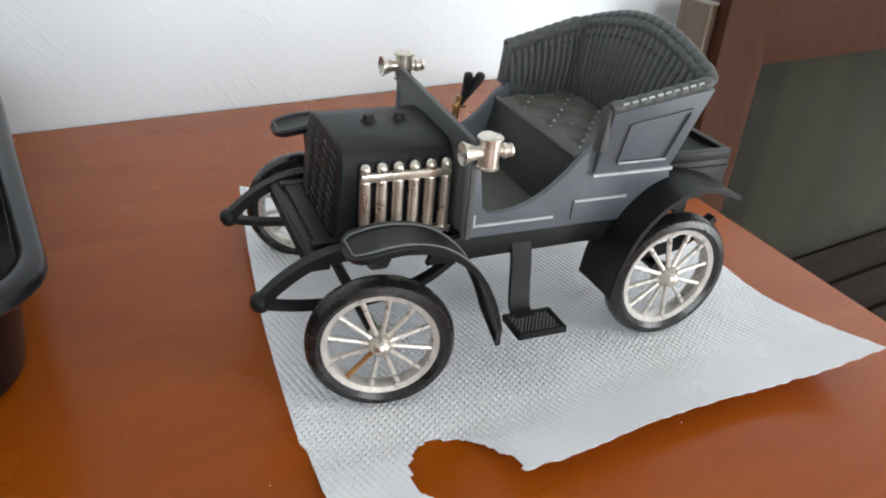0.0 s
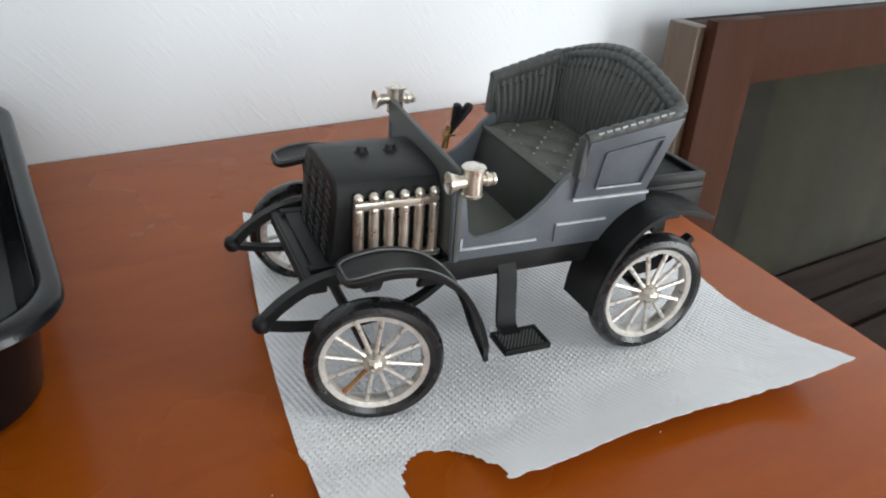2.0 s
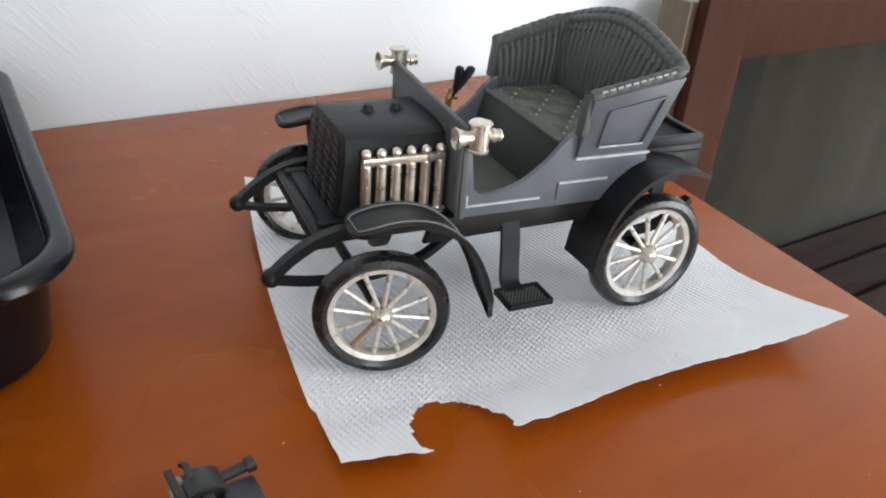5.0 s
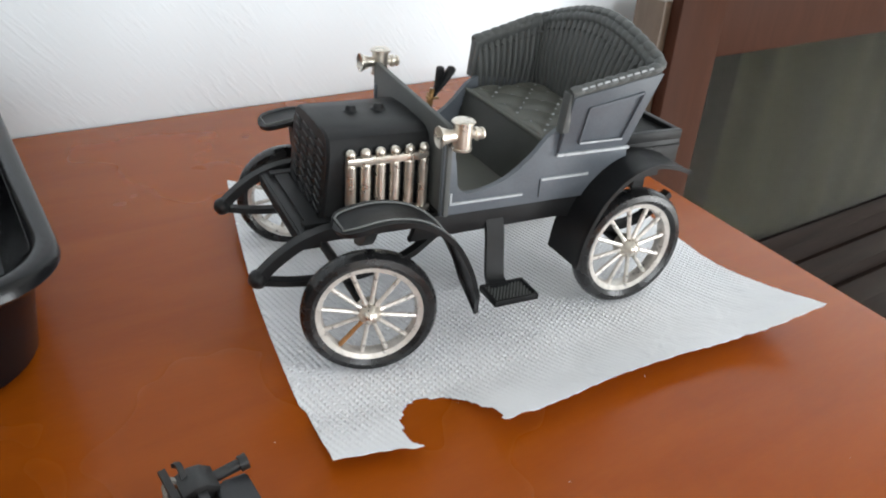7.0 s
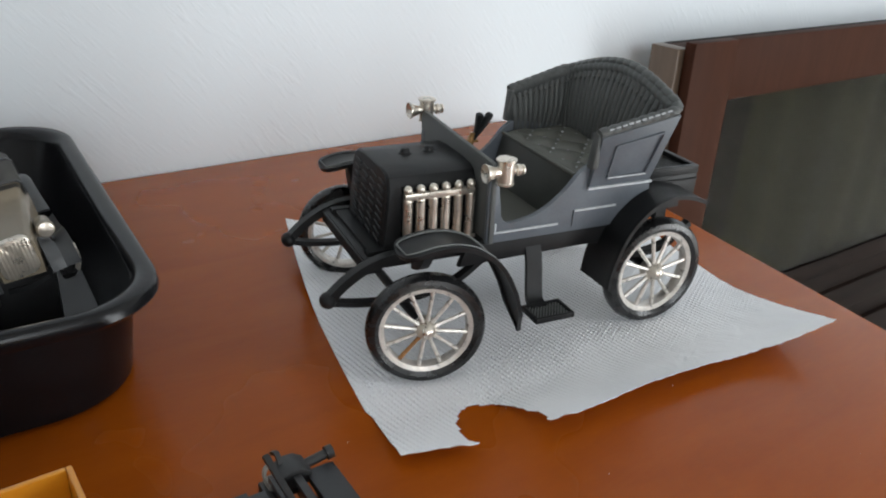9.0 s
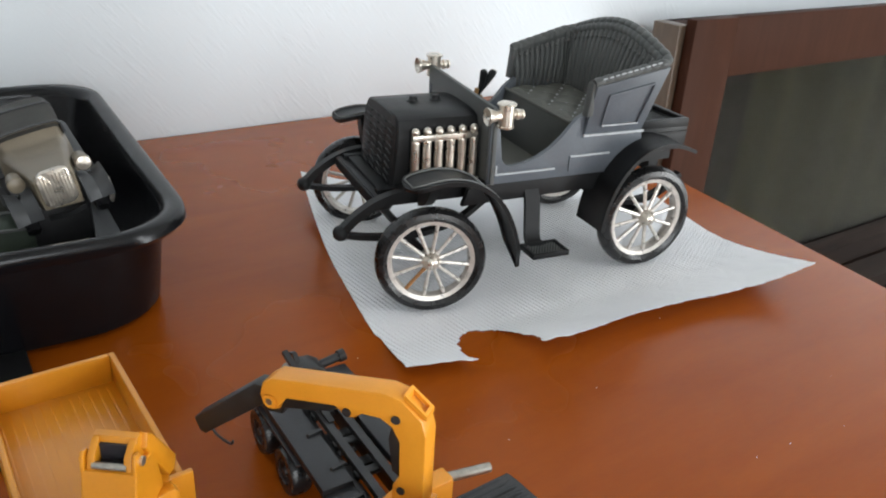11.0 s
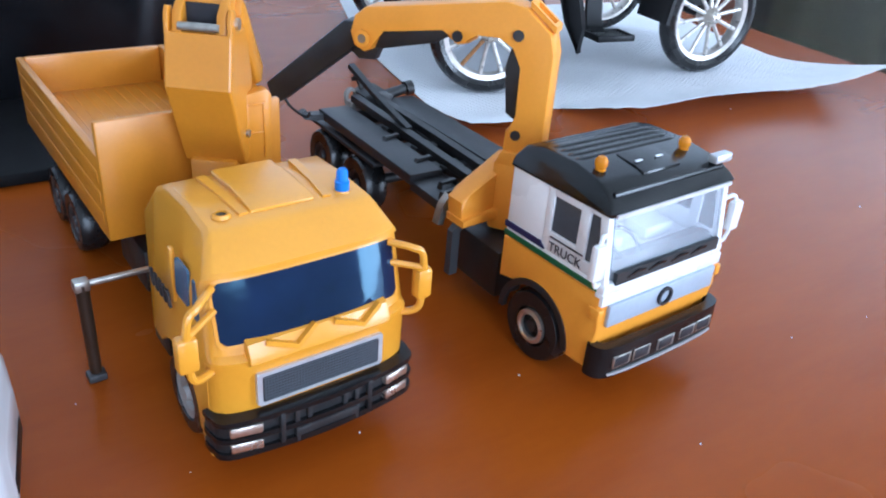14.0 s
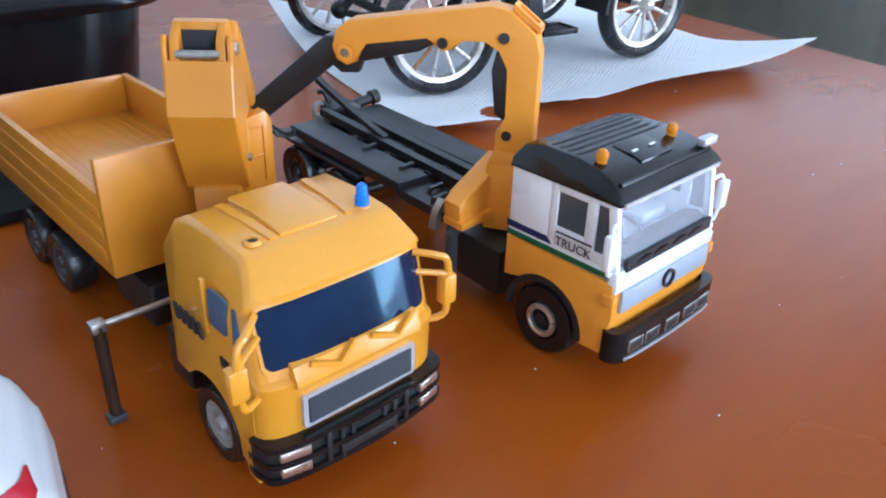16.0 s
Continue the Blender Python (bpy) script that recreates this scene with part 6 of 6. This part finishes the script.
# silver strip modelled in place of the highlight on the visor's edge
part("visor_trim", sweep(B(), [(-2.25, 0.28, 5.45), (2.25, 0.28, 5.45)], rect(0.06, 0.11), (0, 1, 0)), SILVER, top_, "silver strip for trim and highlight")
part("front_ridge", sweep(B(), [(-2.1, 0.62, 5.86), (2.1, 0.62, 5.86)], circle(0.07, 8), (0, 1, 0)), ROOFBLACK, top_)
part("roof_lamp", box(B(), 1.75, 2.45, 0.55, 0.85, 5.95, 6.2, 0.06), SILVER, top_, "pale grey roof lamp")
for x in (-1.71, 1.55):
    part("beacon", lathe(B(), [(0, 0.5), (0.12, 0.48), (0.2, 0.36), (0.2, 0.22), (0.14, 0.12), (0.17, 0.1), (0.17, 0.0), (0, 0)], 16, Matrix.Translation((x, 1.53, 6.06)) @ Matrix.Scale(0.85, 4)), AMBER, top_, "amber beacon")
# front: wiper strip, grille, bumper, mirrors
part("wiper_strip", sweep(B(), [(-2.05, 0.13, 3.74), (2.05, 0.13, 3.74)], rect(0.12, 0.34), (0, 1, 0)), TRUCKBLACK, upper)
for x in (-1.3, -0.5, 0.4, 1.2):
    part("wiper", sweep(B(), [(x - 0.35, 0.1, 3.7), (x, 0.04, 3.84), (x + 0.35, 0.1, 3.78)], rect(0.06, 0.06), (0, 1, 0)), BLACKGLOSS, upper)
part("front_band", box(B(), -2.41, 2.41, 0.09, 0.4, 3.0, 3.34, 0.03), WHITE, upper)
gr = part("grille", box(B(), -2.15, 2.15, 0.0, 0.16, 2.35, 3.02, 0.04), SLATE, lower, "pale blue-grey grille panel")
part("emblem", lathe(B(), [(0.2, 0.0), (0.2, 0.08), (0.28, 0.08), (0.28, 0.0)], 20, Matrix.Translation((0.0, 0.0, 2.7)) @ pose(0, 0, 0, 90), True), INK, gr, "dark round emblem ring")
bm = B()
sweep(bm, smooth_path([(-2.34, 0.22, 1.42), (-2.36, 0.08, 1.42), (-2.2, -0.12, 1.42), (-1.6, -0.2, 1.42), (0, -0.24, 1.42), (1.6, -0.2, 1.42), (2.2, -0.12, 1.42), (2.36, 0.08, 1.42), (2.34, 0.22, 1.42)], 3), rect(0.95, 0.3), (0, 0, 1))
bumper = part("bumper", bm, BLACKGLOSS, T2, "black bumper with silver inserts")
part("silver_sill", sweep(B(), smooth_path([(-2.15, -0.3, 1.06), (-1.6, -0.37, 1.06), (0, -0.41, 1.06), (1.6, -0.37, 1.06), (2.15, -0.3, 1.06)], 4), rect(0.07, 0.06), (0, 0, 1)), SILVER, bumper, "silver strip for trim and highlight")
for x in (-1.7, -0.95, 0.0, 0.95, 1.7):
    y = -0.42 + 0.03 * abs(x)
    part("insert", box(B(), x - 0.34, x + 0.34, y, y + 0.14, 1.22, 1.6, 0.03), STEEL, bumper, "silver lamp insert")
    part("insert_slot", box(B(), x - 0.3, x + 0.24, y - 0.02, y + 0.06, 1.28, 1.57, 0.02), INK, bumper)
for s in (-1, 1):
    x0, x1 = sorted((s * 2.5, s * 2.92))
    mirror = part("mirror", box(B(), x0, x1, 0.1, 0.36, 3.85 if s < 0 else 3.95, 4.85, 0.09), WHITE, T2)
    part("arm", sweep(B(), smooth_path([(s * 2.3, 0.4, 4.9), (s * 2.6, 0.3, 5.0), (s * 2.72, 0.25, 4.8)], 4), circle(0.06, 8), (0, 1, 0)), WHITE, mirror)
    part("arm", sweep(B(), smooth_path([(s * 2.35, 0.35, 3.6), (s * 2.6, 0.28, 3.6), (s * 2.72, 0.25, 3.9)], 4), circle(0.06, 8), (0, 1, 0)), WHITE, mirror)
    part("indicator", box(B(), min(s * 2.3, s * 2.52), max(s * 2.3, s * 2.52), 0.05, 0.45, 2.6, 2.95, 0.05), ORANGE, lower)
    part("arch_trim", prism(B(), arch(2.4, 1.1, 1.42, 0, 180, 18) + arch(2.4, 1.1, 1.22, 180, 0, 18), "x", s * 2.38 - 0.08, s * 2.38 + 0.08), TRUCKBLACK, lower)
# chassis with side decks, rollers and hooks
bm = B()
for s in (-1, 1):
    box(bm, s * 0.75 - 0.15, s * 0.75 + 0.15, 3.6, 17.3, 1.7, 2.6, 0.03)
for y in (4.6, 7.6, 10.2, 12.2, 14.4, 16.6):
    box(bm, -0.8, 0.8, y, y + 0.5, 1.9, 2.55, 0.03)
box(bm, -2.0, -0.9, 4.4, 7.0, 0.7, 2.3, 0.12)
box(bm, 0.9, 2.0, 4.4, 7.8, 0.7, 2.3, 0.12)
for y in (2.4, 12.9, 15.9):
    rod(bm, (-1.9, y, 1.1), (1.9, y, 1.1), 0.2)
for s in (-1, 1):
    box(bm, s * 1.9 - 0.45, s * 1.9 + 0.45, 11.6, 17.2, 2.25, 2.4, 0.03)
chassis = part("chassis", bm, TRUCKBLACK, T2)
part("side_deck", prism(B(), [(-2.25, 9.2), (-0.95, 9.2), (-0.95, 16.4), (-2.25, 16.4)], "z", 2.55, 2.95, 0.06), DECK, T2, "slate black deck plate")
part("deck_step", prism(B(), [(-2.2, 6.9), (-0.95, 6.9), (-0.95, 9.25), (-2.2, 9.25)], "z", 2.35, 2.72, 0.06), DECK, T2, "slate black deck plate")
part("side_deck", prism(B(), [(0.95, 8.9), (2.25, 8.9), (2.25, 16.6), (0.95, 16.6)], "z", 2.55, 2.95, 0.06), DECK, T2, "slate black deck plate")
for y, x in ((8.3, -1.3), (7.6, -1.7), (10.1, -1.15), (12.4, -1.15)):
    part("deck_bracket", sweep(B(), [(x - 0.35, y, 2.9 if y > 9 else 2.7), (x - 0.3, y, 3.02 if y > 9 else 2.9), (x + 0.3, y + 0.1, 3.02 if y > 9 else 2.9), (x + 0.35, y + 0.1, 2.9 if y > 9 else 2.7)], rect(0.16, 0.1), (0, 1, 0)), TRUCKBLACK, T2)
# pale box over the plate's end face stands for window light on it
part("deck_clip", box(B(), 1.05, 2.25, 8.7, 8.95, 2.55, 3.02, 0.05), SLATE, T2, "deck plate end, pale as lit by the window")
for s in (-1, 1):
    part("hook_rail", sweep(B(), [(s * 0.45, 6.5, 2.9), (s * 0.45, 16.8, 3.05)], rect(0.34, 0.3), (1, 0, 0)), TRUCKBLACK, T2)
for y in (9.4, 11.4, 13.6):
    part("cross_link", box(B(), -0.7, 0.7, y, y + 0.4, 2.6, 2.85, 0.04), TRUCKBLACK, T2)
part("rear_roller", rod(B(), (0.85, 17.0, 2.9), (2.15, 17.0, 3.12), 0.22, None, 14), TRUCKBLACK, T2)
part("roller_end", rod(B(), (2.1, 17.0, 3.11), (2.42, 17.0, 3.16), 0.31, None, 14), TRUCKBLACK, T2)
part("rail_cap", box(B(), 0.3, 0.62, 16.35, 16.85, 3.0, 3.3, 0.06), TRUCKGREY, T2)
part("rear_block", prism(B(), [(-0.2, 2.5), (-0.2, 3.2), (0.3, 3.42), (0.75, 3.38), (1.15, 3.1), (1.15, 2.5)], "y", 16.3, 17.5, 0.07), TRUCKBLACK, T2)
# clip and plate are coloured pale to look lit by the window
part("rear_clip", sweep(B(), smooth_path([(-0.62, 17.15, 2.7), (-0.62, 17.25, 3.0), (-0.5, 17.3, 3.22), (-0.3, 17.3, 3.26), (-0.14, 17.25, 3.1)], 4), rect(0.22, 0.12), (0, 1, 0)), CLIP, T2, "bent metal clip, pale as lit by the window")
part("rear_plate", box(B(), -0.68, -0.15, 16.6, 17.2, 2.5, 2.9, 0.05), CLIP, T2, "end plate, pale as lit by the window")
part("tab_hook", sweep(B(), smooth_path([(0.1, 17.1, 3.2), (0.05, 17.45, 3.62), (-0.08, 17.7, 3.55)], 4), rect(0.22, 0.16), (1, 0, 0)), TRUCKBLACK, T2)
part("hook_arm", sweep(B(), smooth_path([(-0.3, 12.6, 3.1), (-0.5, 14.6, 3.7), (-0.75, 16.6, 4.5)], 4), rect(0.26, 0.2), (1, 0, 0)), TRUCKBLACK, T2)
part("tail_hook", sweep(B(), [(-1.9, 16.15, 2.72), (-2.6, 16.25, 2.72), (-2.9, 16.35, 2.74), (-3.0, 16.4, 2.95)], rect(0.5, 0.24), (0, 1, 0)), TRUCKBLACK, T2)
for s in (-1, 1):
    for y in (2.4, 12.9, 15.9):
        toy_wheel(T2, s * 2.0, y, 1.1, 1.1, 0.85, TRUCKBLACK, 0.5, -1 if s < 0 else 1, 90)
    part("rim_ring", lathe(B(), [(0.36, 0.0), (0.36, 0.1), (0.42, 0.14), (0.52, 0.1), (0.52, 0.0)], 24, Matrix.Translation((s * 2.38, 2.4, 1.1)) @ pose(0, 0, 0, 0, s * 90), True), CHROME, T2, "silver wheel ring")
    part("stabiliser", sweep(B(), [(s * 2.2, 6.2, 2.6), (s * 2.45, 6.2, 2.4), (s * 2.45, 6.2, 0.9)], rect(0.26, 0.3), (0, 1, 0)), TRUCKGREY, T2)
# crane: foot, column with boom in one bent piece, black arm
boom_m = Matrix.Translation((-1.33, 5.82, -0.2)) @ pose(0, 0, 0, 0, 0, 121.6)
shape = [(-1.25, 4.2), (-1.26, 8.2), (-1.1, 8.78), (-0.35, 9.38), (0.25, 9.48), (4.55, 8.72), (4.95, 8.4), (5.08, 7.9), (4.95, 7.5), (4.6, 7.36), (4.3, 7.5), (4.02, 8.15), (2.05, 8.5), (1.9, 8.22), (1.62, 8.06), (1.3, 8.14), (1.1, 8.5), (0.35, 8.55), (-0.12, 8.3), (-0.42, 7.75), (-0.45, 6.3), (-0.1, 5.8), (-0.05, 4.2)]
boom = part("crane_boom", prism(B(), shape, "y", -0.94, -0.06, 0.08, 2, boom_m), ORANGE, T2, "orange bent crane boom")
for sx, z, r, mt in ((1.6, 8.32, 0.16, INK), (-0.2, 8.62, 0.16, TRUCKGREY), (-0.45, 5.75, 0.15, INK), (4.62, 7.78, 0.26, ORANGE), (4.62, 7.78, 0.13, STEEL)):
    d = 0.05 if mt is ORANGE else 0.02 if mt is not STEEL else 0.07
    part("pin", lathe(B(), [(0, -0.02), (r, -0.02), (r, d), (0, d)], 16, boom_m @ Matrix.Translation((sx, 0, z)) @ pose(0, 0, 0, -90)), mt, boom)
bm = B()
for u0, u1, v0, v1 in ((-1.2, -0.4, -0.82, -0.7), (-1.2, -0.4, -0.3, -0.18), (-1.2, -1.1, -0.7, -0.3), (-0.5, -0.4, -0.7, -0.3)):
    prism(bm, [(u0, 8.79 + (u0 + 1.2) * 0.75), (u1, 8.79 + (u1 + 1.2) * 0.75), (u1, 8.97 + (u1 + 1.2) * 0.75), (u0, 8.97 + (u0 + 1.2) * 0.75)], "y", v0, v1, 0, 1, boom_m)
part("elbow_frame", bm, ORANGE, boom)
part("ram", prism(B(), [(1.95, 8.2), (2.4, 7.95), (4.1, 7.5), (4.4, 7.5), (4.3, 8.1), (2.0, 8.45)], "y", -0.8, -0.2, 0.06, 2, boom_m), TRUCKBLACK, boom, "black ram under the boom")
part("ram", prism(B(), [(-0.5, 6.0), (0.0, 6.3), (0.16, 7.6), (0.05, 8.15), (-0.25, 8.1), (-0.5, 7.7)], "y", -0.8, -0.2, 0.06, 2, boom_m), TRUCKBLACK, boom, "black ram inside the elbow")
arm = part("crane_arm", prism(B(), [(4.95, 7.45), (4.75, 7.7), (4.95, 8.2), (5.35, 8.18), (8.2, 5.72), (8.0, 5.22), (7.75, 5.12)], "y", -0.84, -0.16, 0.06, 2, boom_m), TRUCKBLACK, T2, "black lower crane arm")
part("wire", sweep(B(), smooth_path([boom_m @ Vector((7.7, -0.5, 5.2)), boom_m @ Vector((7.5, -0.5, 4.95)), boom_m @ Vector((7.1, -0.5, 4.75)), boom_m @ Vector((6.85, -0.5, 4.72)), boom_m @ Vector((6.75, -0.5, 4.9))], 4), circle(0.05, 6), (0, 0, 1)), TRUCKBLACK, arm)
part("arm_joint", prism(B(), [(4.35, 7.1), (4.2, 7.5), (4.5, 7.75), (5.15, 7.75), (5.3, 7.35), (4.9, 7.05)], "y", -0.7, -0.3, 0.05, 2, boom_m), TRUCKBLACK, arm)
part("crane_foot", box(B(), -1.42, 0.12, -1.06, 0.06, 2.6, 4.9, 0.12, boom_m), ORANGE, T2, "orange crane foot")
part("crane_neck", prism(B(), [(-1.42, 4.7), (-1.4, 5.15), (-0.1, 5.25), (0.12, 4.7)], "y", -1.05, 0.05, 0.06, 2, boom_m), ORANGE, T2)
part("crane_wing", prism(B(), [(-2.55, 2.9), (-2.6, 3.55), (-2.3, 3.75), (-0.7, 4.72), (-0.7, 2.95)], "y", 5.75, 6.5, 0.1), ORANGE, T2)
part("wing_flange", prism(B(), [(-2.58, 2.75), (-2.6, 2.98), (-0.8, 3.2), (-0.8, 2.8)], "y", 5.6, 6.5, 0.06), ORANGE, T2)
part("crane_socket", box(B(), 0.2, 2.0, 6.4, 7.2, 2.7, 3.9, 0.12), ORANGE, T2)
part("steel_pin", rod(B(), (1.9, 6.95, 3.5), (3.8, 6.5, 3.5), 0.2, None, 14), STEEL, T2, "bare steel pin")
part("valve_lever", sweep(B(), [(-2.1, 7.0, 3.2), (-2.35, 7.0, 2.9), (-2.5, 7.0, 2.3)], rect(0.3, 0.22), (0, 1, 0)), STEEL, T2)

# the bare chassis stands a little askew behind the cab
skew = at(0, 5, 0, 0, 0, -3.2) @ at(0, -5, 0)
for ob in T2.children:
    kind = ob.name.split(".")[0]
    if kind in ("chassis", "side_deck", "deck_step", "deck_bracket", "deck_clip", "hook_rail", "cross_link", "rear_roller", "roller_end", "rail_cap", "rear_block", "rear_clip", "rear_plate", "tab_hook", "hook_arm", "tail_hook") or (kind == "wheel" and ob.matrix_basis.translation.y > 0.05):
        ob.matrix_basis = skew @ ob.matrix_basis

# crumbs of dust on the varnish
random.seed(11)
bm = B()
spots = [(20.9, 7.4), (0.1, 5.2), (-8.9, 6.0), (-4.9, 5.3), (12.5, 2.1), (8.4, -1.5)] + [(random.uniform(-12, 34), random.uniform(-8, 30)) for k in range(26)]
for x, y in spots:
    r = random.uniform(0.014, 0.038)
    bmesh.ops.create_icosphere(bm, subdivisions=1, radius=r, matrix=Matrix.Translation((x, y, r * 0.4)) @ Matrix.Diagonal((random.uniform(0.7, 1.6), 1, 0.6, 1)))
tagged(obj("dust_crumbs", bm, WHITE, None), "tiny pale crumbs of dust scattered on the desk", "dust", "", "stuff")
